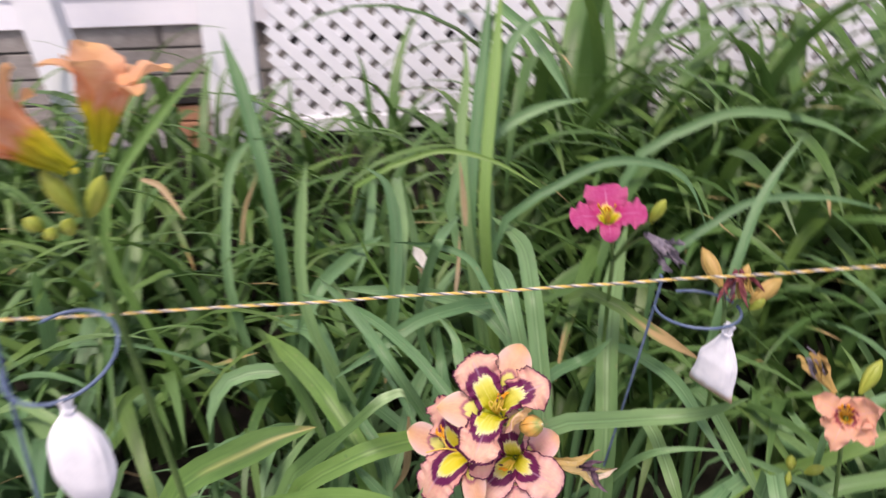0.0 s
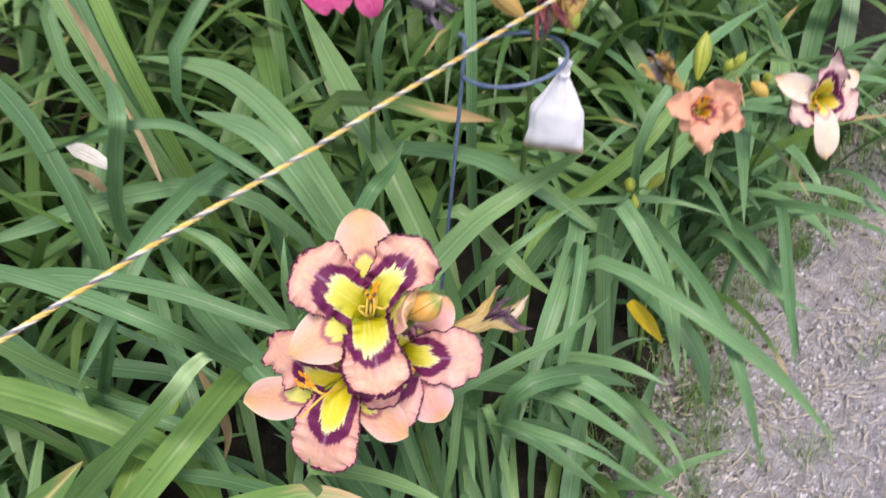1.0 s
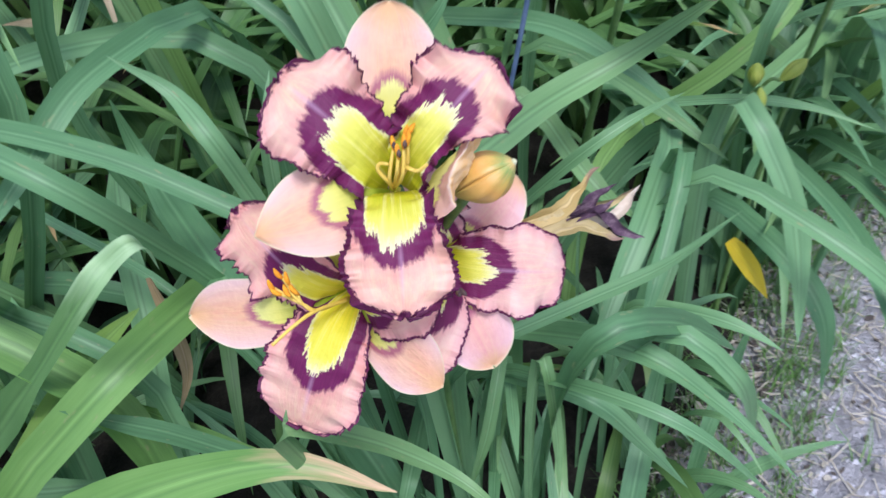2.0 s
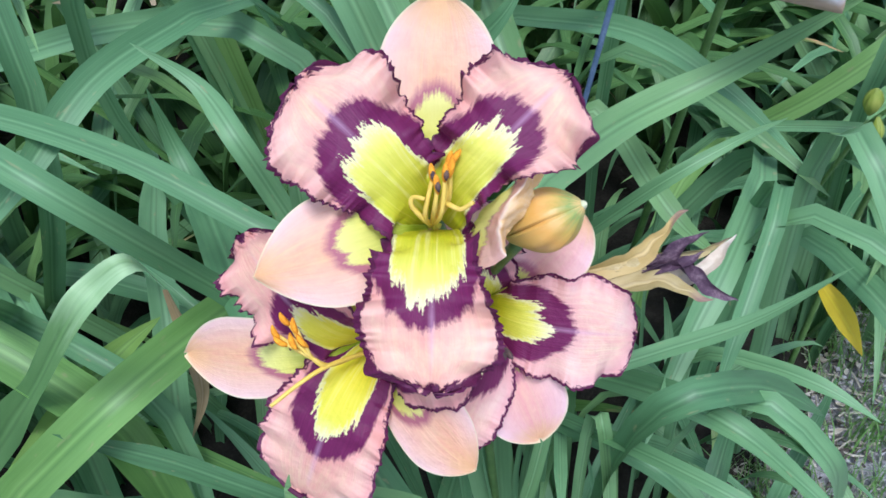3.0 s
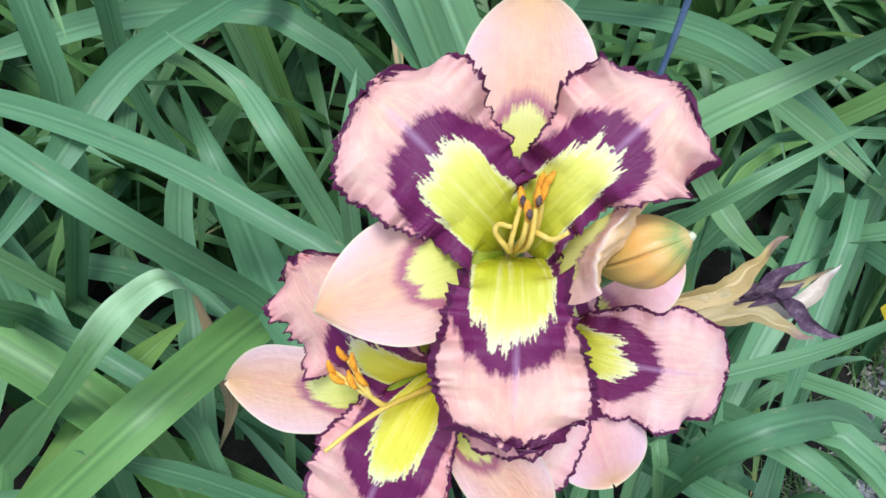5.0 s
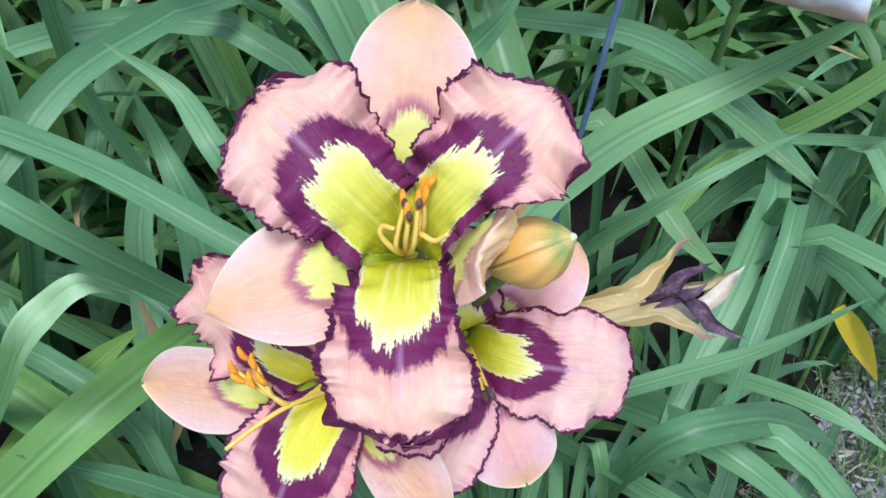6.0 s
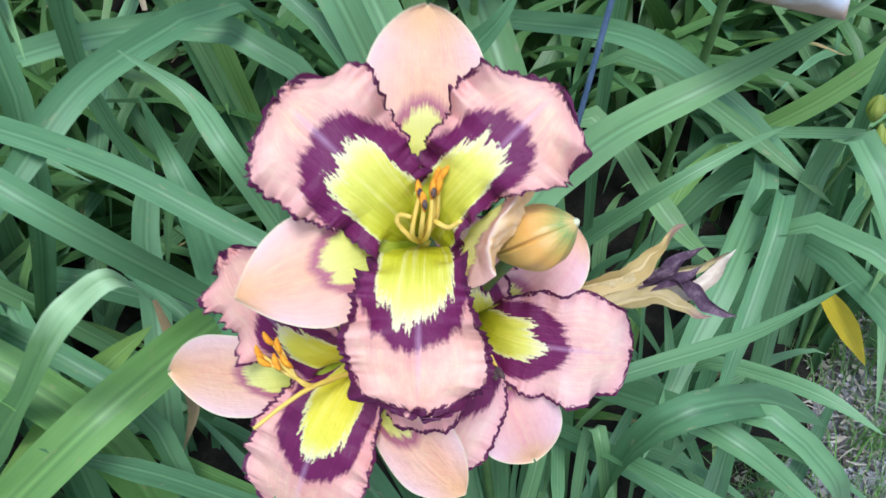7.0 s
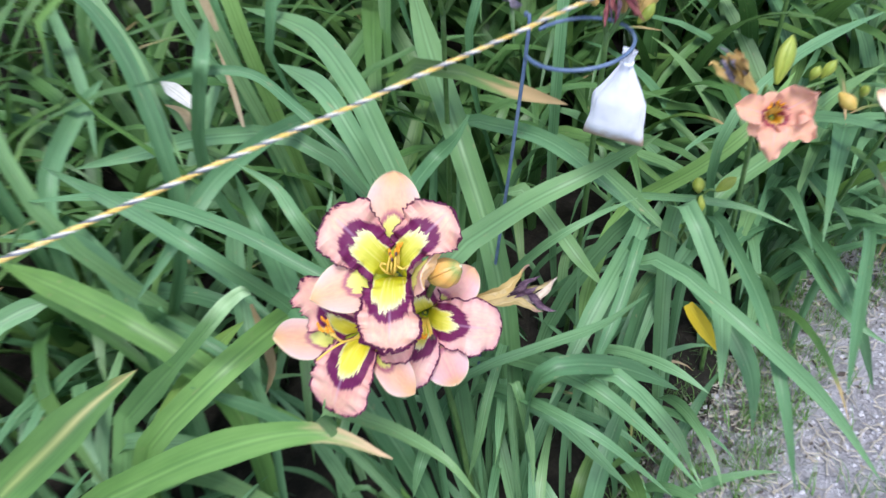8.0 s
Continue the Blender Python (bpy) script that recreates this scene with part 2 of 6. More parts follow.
    if rim:
        lace = n.math("MULTIPLY_ADD", n.noise(n.vec(n.math("MULTIPLY", u, 30.0), n.math("MULTIPLY", v, 34.0), off), 1.0, 3.0), 5.0, -2.5)
        e = n.math("MULTIPLY", n.math("SUBTRACT", hem_width, n.math("ADD", a.outputs["Fac"], lace)), 1.5, clamp=True)
        col = n.mix(e, col, n.mix(fringe, tuple(c * 0.5 for c in rim), tuple(min(1, c * 2.0) for c in rim)))
    if sepal and broad < 1.0:
        a = n.nt.nodes.new("ShaderNodeAttribute")
        a.attribute_name = "rim"
        hem = n.math("SUBTRACT", 1.0, n.math("MULTIPLY", a.outputs["Fac"], 0.75), clamp=True)
        col = n.mix(n.math("MULTIPLY", hem, 0.8), col, (0.90, 0.80, 0.52))
    crumple = n.noise(n.obj(), 150.0, 3.0, 0.55)
    n.set(Base_Color=col, Roughness=0.5, Specular_IOR_Level=0.28, Sheen_Weight=0.0)
    n.bump(n.math("ADD", n.math("ADD", n.math("MULTIPLY", vein, 0.34), n.math("MULTIPLY", crumple, 0.85)), n.math("MULTIPLY", n.math("MULTIPLY", crease, n.math("POWER", uu, 2.0)), 0.5)), 0.60, 0.0022)
    return n.thin(0.32, col)


RIM_PURPLE = (0.085, 0.012, 0.050)
PEACHY = dict(rim=RIM_PURPLE, eye=(0.150, 0.016, 0.084))
GREENISH = dict(throat=(0.62, 0.60, 0.010), yellow=(0.88, 0.84, 0.15), cream=(0.92, 0.90, 0.44))
M_PETAL = petal_material("eyed_petal", False, (0.92, 0.595, 0.415), (0.90, 0.47, 0.36), zone=0.66, band=0.135, deep=0.36, **GREENISH, **PEACHY)
M_PETAL_LIP = petal_material("eyed_petal_lip", False, (0.92, 0.59, 0.40), (0.89, 0.46, 0.35), zone=0.61, band=0.115, broad=0.86, deep=0.42, hem_width=3.3, **GREENISH, **PEACHY)
M_PETAL_FAR = petal_material("eyed_petal_small_throat", False, (0.92, 0.60, 0.47), (0.89, 0.49, 0.42), zone=0.50, band=0.15, broad=0.62, deep=0.40, **GREENISH, **PEACHY)
M_PETAL_GOLD = petal_material("eyed_petal_gold", False, (0.91, 0.53, 0.38), (0.88, 0.43, 0.34), throat=(0.82, 0.70, 0.02), yellow=(0.86, 0.80, 0.08), cream=(0.88, 0.87, 0.38), zone=0.58, broad=0.56, deep=0.4, **PEACHY)
M_SEPAL = petal_material("plain_sepal", True, (0.91, 0.52, 0.31), (0.88, 0.45, 0.29), yellow=(0.84, 0.80, 0.18), zone=0.60, sides=0.95, cream=(0.86, 0.82, 0.28), broad=0.74, deep=0.4, eye=(0.30, 0.02, 0.17))
M_PETAL_CREAM = petal_material("eyed_petal_cream", False, (0.93, 0.74, 0.62), (0.90, 0.62, 0.58), throat=(0.72, 0.55, 0.01), yellow=(0.86, 0.68, 0.06), cream=(0.90, 0.76, 0.20), zone=0.54, band=0.13, broad=0.7, deep=0.3, **PEACHY)
M_SEPAL_CREAM = petal_material("cream_sepal", True, (0.94, 0.80, 0.64), (0.91, 0.72, 0.56), zone=0.40, sides=0.6, eye=(0.55, 0.30, 0.36))
M_SEPAL_PINK = petal_material("pink_sepal", True, (0.91, 0.50, 0.42), (0.88, 0.42, 0.40), yellow=(0.84, 0.80, 0.18), zone=0.52, sides=0.95, cream=(0.86, 0.82, 0.28), broad=0.74, deep=0.4, eye=(0.30, 0.02, 0.17))
M_SEPAL_CURLED = petal_material("curled_sepal", True, (0.90, 0.52, 0.40), (0.90, 0.52, 0.38), yellow=(0.84, 0.78, 0.20), zone=0.42, sides=0.6, cream=(0.84, 0.78, 0.26), broad=0.74, eye=(0.30, 0.02, 0.17), under=0.55)
M_PINK_PETAL = petal_material("pink_petal", False, (0.52, 0.045, 0.20), (0.58, 0.09, 0.27), yellow=(0.75, 0.60, 0.02), cream=(0.78, 0.64, 0.05), eye=(0.50, 0.04, 0.18), zone=0.42, broad=0.6, sides=0.15)
M_ORANGE_PETAL = petal_material("orange_petal", True, (0.82, 0.40, 0.20), (0.86, 0.50, 0.27), throat=(0.40, 0.42, 0.02), yellow=(0.62, 0.52, 0.03), cream=(0.70, 0.55, 0.08), broad=1.4, eye=(0.75, 0.40, 0.12), zone=0.44, sides=0.2)
M_PEACH_PETAL = petal_material("peach_petal", False, (0.84, 0.47, 0.28), (0.82, 0.42, 0.32), throat=(0.62, 0.30, 0.01), yellow=(0.72, 0.40, 0.02), cream=(0.74, 0.44, 0.05), eye=(0.30, 0.06, 0.08), zone=0.30, band=0.10, sides=0.3)


def mottled(name, a, b, c, scale, rough=0.6, bump=0.3, dist=0.002, thin=0.0, stretch=(1, 1, 1), spec=0.4):
    n = Nodes(name)
    m = n.add("ShaderNodeMapping")
    n.put(m.inputs["Vector"], n.obj())
    m.inputs["Scale"].default_value = stretch
    big = n.noise(m.outputs[0], scale, 4.0)
    fine = n.noise(m.outputs[0], scale * 6.0, 5.0, 0.65)
    f = n.math("ADD", n.math("MULTIPLY", big, 0.65), n.math("MULTIPLY", fine, 0.4))
    n.set(Base_Color=n.ramp(f, [(0.30, a), (0.52, b), (0.72, c)]), Roughness=rough, Specular_IOR_Level=spec)
    n.bump(f, bump, dist)
    return n.thin(thin, b + (1,)) if thin else n.mat


M_SCAPE = mottled("green_stalk", (0.05, 0.11, 0.03), (0.10, 0.19, 0.05), (0.17, 0.27, 0.08), 30, 0.45)
M_BUD = mottled("green_bud", (0.16, 0.24, 0.03), (0.30, 0.36, 0.05), (0.45, 0.46, 0.10), 40, 0.45, stretch=(1, 1, 0.25))
M_BUD_RIPE = mottled("ripe_bud", (0.22, 0.27, 0.05), (0.54, 0.36, 0.08), (0.72, 0.38, 0.12), 34, 0.5, stretch=(1, 1, 0.3))


def opening_bud():
    """Orange-tan bud, olive at the foot, streaked green towards the tip."""
    n = Nodes("opening_bud")
    u, v = n.uv()
    ray = n.noise(n.vec(n.math("MULTIPLY", u, 26.0), n.math("MULTIPLY", v, 1.5)), 1.0, 3.0, 0.6)
    blot = n.noise(n.obj(), 95.0, 3.0, 0.55)
    v2 = n.math("ADD", v, n.math("MULTIPLY_ADD", ray, 0.30, -0.15))
    col = n.ramp(v2, [(0.05, (0.40, 0.36, 0.09)), (0.35, (0.52, 0.33, 0.08)), (0.62, (0.60, 0.32, 0.07)), (0.78, (0.48, 0.34, 0.07)), (0.92, (0.22, 0.31, 0.08)), (1.0, (0.56, 0.42, 0.14))])
    col = n.mix(n.math("MULTIPLY", n.math("SUBTRACT", blot, 0.48), 3.0, clamp=True), col, (0.66, 0.40, 0.15))
    n.set(Base_Color=col, Roughness=0.42, Specular_IOR_Level=0.4)
    n.bump(n.math("ADD", ray, blot), 0.35, 0.0012)
    return n.mat


M_BUD_OPENING = opening_bud()
M_WITHER = mottled("withered_tan", (0.26, 0.17, 0.09), (0.46, 0.37, 0.17), (0.62, 0.53, 0.30), 90, 0.6, 0.9, 0.003, 0.15, (1, 1, 0.2))
M_WITHER_DARK = mottled("withered_purple", (0.030, 0.010, 0.026), (0.085, 0.045, 0.075), (0.27, 0.19, 0.22), 130, 0.6, 0.8, 0.003)
M_SPENT_GREY = mottled("withered_grey", (0.10, 0.08, 0.11), (0.24, 0.21, 0.26), (0.46, 0.43, 0.47), 110, 0.7, 0.8, 0.003, 0.1)
M_SPENT_CREAM = mottled("withered_cream", (0.50, 0.38, 0.26), (0.68, 0.58, 0.46), (0.78, 0.70, 0.60), 60, 0.6, 0.6, 0.003, 0.15)
M_WITHER_STRIP = leaf_material("withered_strip", (0.24, 0.16, 0.07), (0.44, 0.34, 0.14), (0.62, 0.50, 0.25), (0.30, 0.18, 0.14), 0.84)
M_BUD_TIP = mottled("bud_tip", (0.40, 0.46, 0.22), (0.62, 0.62, 0.40), (0.74, 0.72, 0.55), 200, 0.5)
M_POD = mottled("seed_pod", (0.26, 0.20, 0.06), (0.44, 0.30, 0.09), (0.52, 0.34, 0.14), 60, 0.55, stretch=(1, 1, 0.2))
M_OVARY = mottled("ovary", (0.42, 0.42, 0.02), (0.55, 0.52, 0.03), (0.62, 0.58, 0.06), 60, 0.5)
M_FILAMENT = mottled("filament", (0.72, 0.50, 0.06), (0.80, 0.58, 0.10), (0.85, 0.66, 0.20), 60, 0.5, thin=0.15)
M_ANTHER = mottled("anther", (0.48, 0.16, 0.006), (0.76, 0.31, 0.008), (0.85, 0.44, 0.02), 420, 0.8, 0.8, 0.001)
M_ANTHER_DARK = mottled("anther_seam", (0.03, 0.02, 0.03), (0.08, 0.05, 0.05), (0.2, 0.12, 0.06), 300, 0.8)


def stained_cloth():
    """White cotton with a brown damp stain that has soaked up from the bottom hem."""
    n = Nodes("white_cloth")
    o = n.obj()
    weave = n.noise(o, 900.0, 2.0)
    crush = n.noise(o, 60.0, 4.0)
    z = n.add("ShaderNodeSeparateXYZ", Vector=o).outputs[2]
    soak = n.math("MULTIPLY", n.math("SUBTRACT", n.math("MULTIPLY_ADD", n.noise(o, 45.0, 3.0), 0.026, -0.105), z), 90.0, clamp=True)
    white = n.ramp(crush, [(0.30, (0.80, 0.83, 0.88)), (0.52, (0.87, 0.90, 0.95)), (0.72, (0.90, 0.92, 0.96))])
    n.set(Base_Color=n.mix(n.math("MULTIPLY", soak, 0.9), white, (0.44, 0.29, 0.15)), Roughness=0.85, Specular_IOR_Level=0.3)
    n.bump(n.math("MULTIPLY_ADD", weave, 0.3, crush), 0.4, 0.001)
    return n.thin(0.12, white)


M_CLOTH = stained_cloth()
M_CLOTH_CLEAN = mottled("clean_white_cloth", (0.78, 0.81, 0.85), (0.86, 0.88, 0.92), (0.90, 0.92, 0.95), 60, 0.85, 0.4, 0.001)
M_WIRE = mottled("blue_grey_wire", (0.055, 0.09, 0.16), (0.095, 0.145, 0.24), (0.16, 0.22, 0.33), 80, 0.45)
M_CORD_YELLOW = mottled("cord_yellow", (0.52, 0.34, 0.05), (0.74, 0.53, 0.14), (0.84, 0.72, 0.38), 70, 0.6)
M_CORD_PALE = mottled("cord_pale", (0.45, 0.44, 0.42), (0.66, 0.63, 0.54), (0.84, 0.82, 0.76), 70, 0.6)
M_CORD_DARK = mottled("cord_dark", (0.05, 0.055, 0.075), (0.15, 0.16, 0.19), (0.40, 0.40, 0.40), 60, 0.5)
M_PAINT = mottled("white_vinyl", (0.79, 0.82, 0.88), (0.86, 0.88, 0.93), (0.90, 0.92, 0.95), 3, 0.5, 0.1)
M_BLOCK = mottled("grey_block", (0.20, 0.185, 0.17), (0.30, 0.285, 0.265), (0.40, 0.385, 0.36), 14, 0.9, 0.6, 0.004)
M_MORTAR = mottled("mortar", (0.10, 0.095, 0.09), (0.15, 0.14, 0.13), (0.20, 0.19, 0.18), 20, 0.95)
# near-black of the timber rail, and of shade painted into the porch gaps
M_DARK = mottled("dark_timber_and_gap", (0.012, 0.012, 0.013), (0.022, 0.021, 0.022), (0.04, 0.038, 0.036), 8, 0.8)
M_SOIL = mottled("dry_soil", (0.24, 0.22, 0.225), (0.52, 0.50, 0.53), (0.74, 0.72, 0.76), 34, 0.95, 1.0, 0.04)
# bed soil, darkened further to hold the shade between the leaves
M_HUMUS_SHADE = mottled("humus_with_shade", (0.008, 0.007, 0.005), (0.020, 0.017, 0.012), (0.05, 0.042, 0.030), 30, 0.95, 1.0, 0.02)
M_CHIP = mottled("stone_chip", (0.20, 0.20, 0.21), (0.44, 0.43, 0.46), (0.66, 0.65, 0.70), 90, 0.9, 0.5, 0.002)
M_STRAW = mottled("dry_straw", (0.26, 0.22, 0.16), (0.42, 0.38, 0.31), (0.58, 0.54, 0.46), 60, 0.8)
M_MULCH = mottled("mulch", (0.035, 0.028, 0.024), (0.085, 0.07, 0.06), (0.17, 0.145, 0.125), 60, 0.95, 0.6, 0.002)
M_CLAY = mottled("terracotta", (0.33, 0.16, 0.09), (0.45, 0.23, 0.14), (0.55, 0.32, 0.2), 12, 0.8)


# ---- building helpers ----
def mesh_of(name, verts, faces, mats, uvs=None, rim=None, smooth=True, index=None):
    me = bpy.data.meshes.new(name)
    me.from_pydata([tuple(v) for v in verts], [], faces)
    for m in mats if isinstance(mats, (list, tuple)) else [mats]:
        me.materials.append(m)
    if uvs is not None:
        lay = me.uv_layers.new(name="UVMap")
        ids = np.empty(len(me.loops), dtype=np.int32)
        me.loops.foreach_get("vertex_index", ids)
        lay.data.foreach_set("uv", np.asarray(uvs, dtype=np.float32)[ids].ravel())
    if rim is not None:
        a = me.attributes.new("rim", "FLOAT", "POINT")
        a.data.foreach_set("value", np.asarray(rim, dtype=np.float32))
    if smooth:
        me.polygons.foreach_set("use_smooth", [True] * len(me.polygons))
    if index is not None:
        me.polygons.foreach_set("material_index", index)
    me.update()
    return me


def part(name, me, parent, label="", m=None):
    ob = new(name, me)
    ob.parent = parent
    if m is not None:
        ob.matrix_local = m
    return tagged(ob, label) if label else ob


def thing(name, at, label, category, group="", kind=""):
    ob = new(name)
    ob.empty_display_size = 0.05
    ob.location = at
    return tagged(ob, label, category, group, kind)


def grid_faces(nu, nv, wrap=False):
    """Quads of nv rows of nu points."""
    f = []
    for j in range(nv - 1):
        for i in range(nu if wrap else nu - 1):
            k = (i + 1) % nu
            f.append((j * nu + i, j * nu + k, (j + 1) * nu + k, (j + 1) * nu + i))
    return f


def spline(pts, n):
    """n points of a smooth curve through the given few."""
    p = [np.array(q, float) for q in pts]
    p = [2 * p[0] - p[1]] + p + [2 * p[-1] - p[-2]]
    out = []
    segs = len(p) - 3
    for i in range(n):
        x = i / (n - 1) * segs
        k = min(int(x), segs - 1)
        t = x - k
        a, b, c, d = p[k:k + 4]
        out.append(0.5 * (2 * b + (c - a) * t + (2 * a - 5 * b + 4 * c - d) * t ** 2 + (3 * b - a - 3 * c + d) * t ** 3))
    return np.array(out)


def tube(path, radius, sides=8, cap=True):
    """Vertices and faces of a tube; radius a number or one for each point."""
    path = np.asarray(path)
    n = len(path)
    rad = np.full(n, radius) if np.isscalar(radius) else np.asarray(radius)
    tang = np.gradient(path, axis=0)
    tang /= np.linalg.norm(tang, axis=1)[:, None] + 1e-12
    ref = np.array((0.0, 0.0, 1.0)) if abs(tang[0][2]) < 0.9 else np.array((1.0, 0.0, 0.0))
    a = np.cross(tang[0], ref)
    verts = []
    for i in range(n):
        a = a - tang[i] * (a @ tang[i])
        a /= np.linalg.norm(a)
        b = np.cross(tang[i], a)
        for k in range(sides):
            w = 2 * math.pi * k / sides
            verts.append(path[i] + rad[i] * (math.cos(w) * a + math.sin(w) * b))
    faces = grid_faces(sides, n, True)
    if cap:
        faces += [tuple(range(sides - 1, -1, -1)), tuple(range((n - 1) * sides, n * sides))]
    return verts, faces


def tube_mesh(name, path, radius, mat, sides=8):
    v, f = tube(path, radius, sides)
    return mesh_of(name, v, f, mat)


def box(bm, x0, y0, z0, x1, y1, z1, bevel=0.0):
    r = bmesh.ops.create_cube(bm, size=1.0, matrix=Matrix.Translation(((x0 + x1) / 2, (y0 + y1) / 2, (z0 + z1) / 2)) @ Matrix.Diagonal((x1 - x0, y1 - y0, z1 - z0, 1)))
    if bevel:
        edges = list({e for v in r["verts"] for e in v.link_edges})
        bmesh.ops.bevel(bm, geom=edges, offset=bevel, segments=2, affect="EDGES", profile=0.6)


def box_mesh(name, dims, mat, bevel=0.0):
    bm = bmesh.new()
    box(bm, *dims, bevel)
    me = bpy.data.meshes.new(name)
    bm.to_mesh(me)
    bm.free()
    me.materials.append(mat)
    return me


# ---- setting ----
def rise(x, y):
    """Height of the ground: level path, rising towards the house."""
    t = min(max((y - 1.3) / 1.4, 0.0), 1.0)
    return 0.48 * t * t * (3 - 2 * t) if y < 12 else 0.48


def build_ground():
    xs = sorted(set([-400, -100, -30, -12, -6] + [round(-4 + 0.04 * i, 3) for i in range(201)] + [6, 12, 30, 100, 400]))
    ys = sorted(set([-400, -100, -30, -10, -4] + [round(-2 + 0.04 * i, 3) for i in range(151)] + [6, 12, 30, 100, 400]))
    v, f = [], []
    for y in ys:
        for x in xs:
            near = abs(x) < 4.1 and -2.1 < y < 4.1
            lump = 0.010 * noise.noise((x * 5, y * 5, 0)) + 0.006 * noise.noise((x * 17, y * 17, 3)) if near else 0.0
            v.append((x, y, rise(x, y) + lump))
    g = new("ground", mesh_of("ground", v, grid_faces(len(xs), len(ys)), M_SOIL))
    tagged(g, "dry grey-brown soil path and flower bed", "ground", kind="structure")


build_ground()


def bed_front(x):
    """Front edge of the bed."""
    return 0.70 if x < 0.20 else 0.70 + (x - 0.20) * 0.53 if x < 0.9 else 1.071 + (x - 0.9) * 0.1


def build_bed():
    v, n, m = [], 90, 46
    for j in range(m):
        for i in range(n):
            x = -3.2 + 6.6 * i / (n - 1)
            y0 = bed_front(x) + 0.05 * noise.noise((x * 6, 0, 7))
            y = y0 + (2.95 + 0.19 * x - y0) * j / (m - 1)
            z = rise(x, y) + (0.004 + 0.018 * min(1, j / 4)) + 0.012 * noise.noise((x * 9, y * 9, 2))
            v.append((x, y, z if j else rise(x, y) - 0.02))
    b = new("flower_bed", mesh_of("flower_bed", v, grid_faces(n, m), M_HUMUS_SHADE))
    tagged(b, "dark soil of the flower bed, shade between leaves in its colour", "soil", kind="structure")


build_bed()


def build_litter():
    """Stone chips, straw and short grass on the path beside the bed."""
    rnd = random.Random(77)
    cv, cf, sv, sf, gv, gf, gu = [], [], [], [], [], [], []
    for k in range(14000):
        x, y = rnd.uniform(0.15, 1.7), rnd.uniform(0.15, 1.25)
        if y > bed_front(x) + 0.06 + rnd.uniform(-0.1, 0.05):
            continue
        r = 0.0015 + 0.0055 * rnd.random() ** 2.2
        z = rise(x, y) + r * 0.3
        o = len(cv)
        a = rnd.uniform(0, 6.3)
        for p in ((1, 0, 0), (-0.9, 0.3, 0), (0, 1, 0.1), (0.1, -1, 0), (0.1, 0, 0.8)):
            q = rnd.uniform(0.7, 1.2)
            cv.append((x + r * q * (p[0] * math.cos(a) - p[1] * math.sin(a)), y + r * q * (p[0] * math.sin(a) + p[1] * math.cos(a)), z + r * q * p[2]))
        cf += [(o, o + 2, o + 4), (o + 2, o + 1, o + 4), (o + 1, o + 3, o + 4), (o + 3, o, o + 4)]
    for k in range(4600):
        x, y = rnd.uniform(0.15, 1.7), rnd.uniform(0.15, 1.35)
        if y > bed_front(x) + 0.15:
            continue
        a, ln, w = rnd.uniform(0, 6.3), rnd.uniform(0.010, 0.048), rnd.uniform(0.0005, 0.0012)
        z = rise(x, y) + rnd.uniform(0.003, 0.010)
        c, t = math.cos(a), math.sin(a)
        o = len(sv)
        bend = rnd.uniform(-0.12, 0.12) * ln
        for q, b in ((-0.5, 0), (0, bend), (0.5, 0)):
            for e in (-w, w):
                sv.append((x + c * ln * q - t * (b + e), y + t * ln * q + c * (b + e), z + rnd.uniform(0, 0.003)))
        sf += [(o, o + 1, o + 3, o + 2), (o + 2, o + 3, o + 5, o + 4)]
    for k in range(620):
        x = rnd.uniform(0.2, 1.6)
        y = bed_front(x) + rnd.uniform(-0.14, 0.10) if rnd.random() < 0.8 else rnd.uniform(0.3, 1.0)
        if y > bed_front(x) + 0.12:
            continue
        for b in range(rnd.randint(5, 12)):
            a, ln, w = rnd.uniform(0, 6.3), rnd.uniform(0.02, 0.075), rnd.uniform(0.0007, 0.0014)
            bx, by = x + rnd.gauss(0, 0.010), y + rnd.gauss(0, 0.010)
            c, t, lean = math.cos(a), math.sin(a), rnd.uniform(0.2, 0.9)
            o = len(gv)
            for q in (0, 0.5, 1):
                r, h = lean * ln * q * q, ln * q * (1 - 0.3 * lean * q)
                for e in (-1, 1):
                    gv.append((bx + c * r - t * e * w * (1.05 - q), by + t * r + c * e * w * (1.05 - q), rise(bx, by) + h))
                    gu.append((0.5 + 0.5 * e, q))
            gf += [(o, o + 1, o + 3, o + 2), (o + 2, o + 3, o + 5, o + 4)]
    # flakes of bark and crumbs of dark mulch, thickest where the bed ends
    bark = [[], []], [[], []]
    for k in range(3000):
        x = rnd.uniform(0.15, 1.7)
        y = bed_front(x) + 0.08 - abs(rnd.gauss(0, 0.11))
        if y < 0.1:
            continue
        kind = 0 if rnd.random() < 0.72 else 1
        v, f = bark[0][kind], bark[1][kind]
        a, ln = rnd.uniform(0, 6.3), rnd.uniform(0.0025, 0.006) * (1.8 if rnd.random() < 0.1 else 1.0)
        w, z = ln * rnd.uniform(0.25, 0.6), rise(x, y) + rnd.uniform(0.002, 0.008)
        c, t, tip = math.cos(a), math.sin(a), rnd.uniform(-0.4, 0.4)
        o = len(v)
        for p, q in ((-1, -0.7), (0.2, -1), (1, -0.2), (0.8, 0.8), (-0.3, 1), (-1, 0.4)):
            p, q = p * ln * rnd.uniform(0.7, 1.2), q * w * rnd.uniform(0.7, 1.2)
            for h in (0.0, 0.0015):
                v.append((x + c * p - t * q, y + t * p + c * q, z + tip * p + h))
        f += [tuple(o + 2 * i + 1 for i in range(6))] + [(o + 2 * i, o + (2 * i + 2) % 12, o + (2 * i + 3) % 12, o + 2 * i + 1) for i in range(6)]
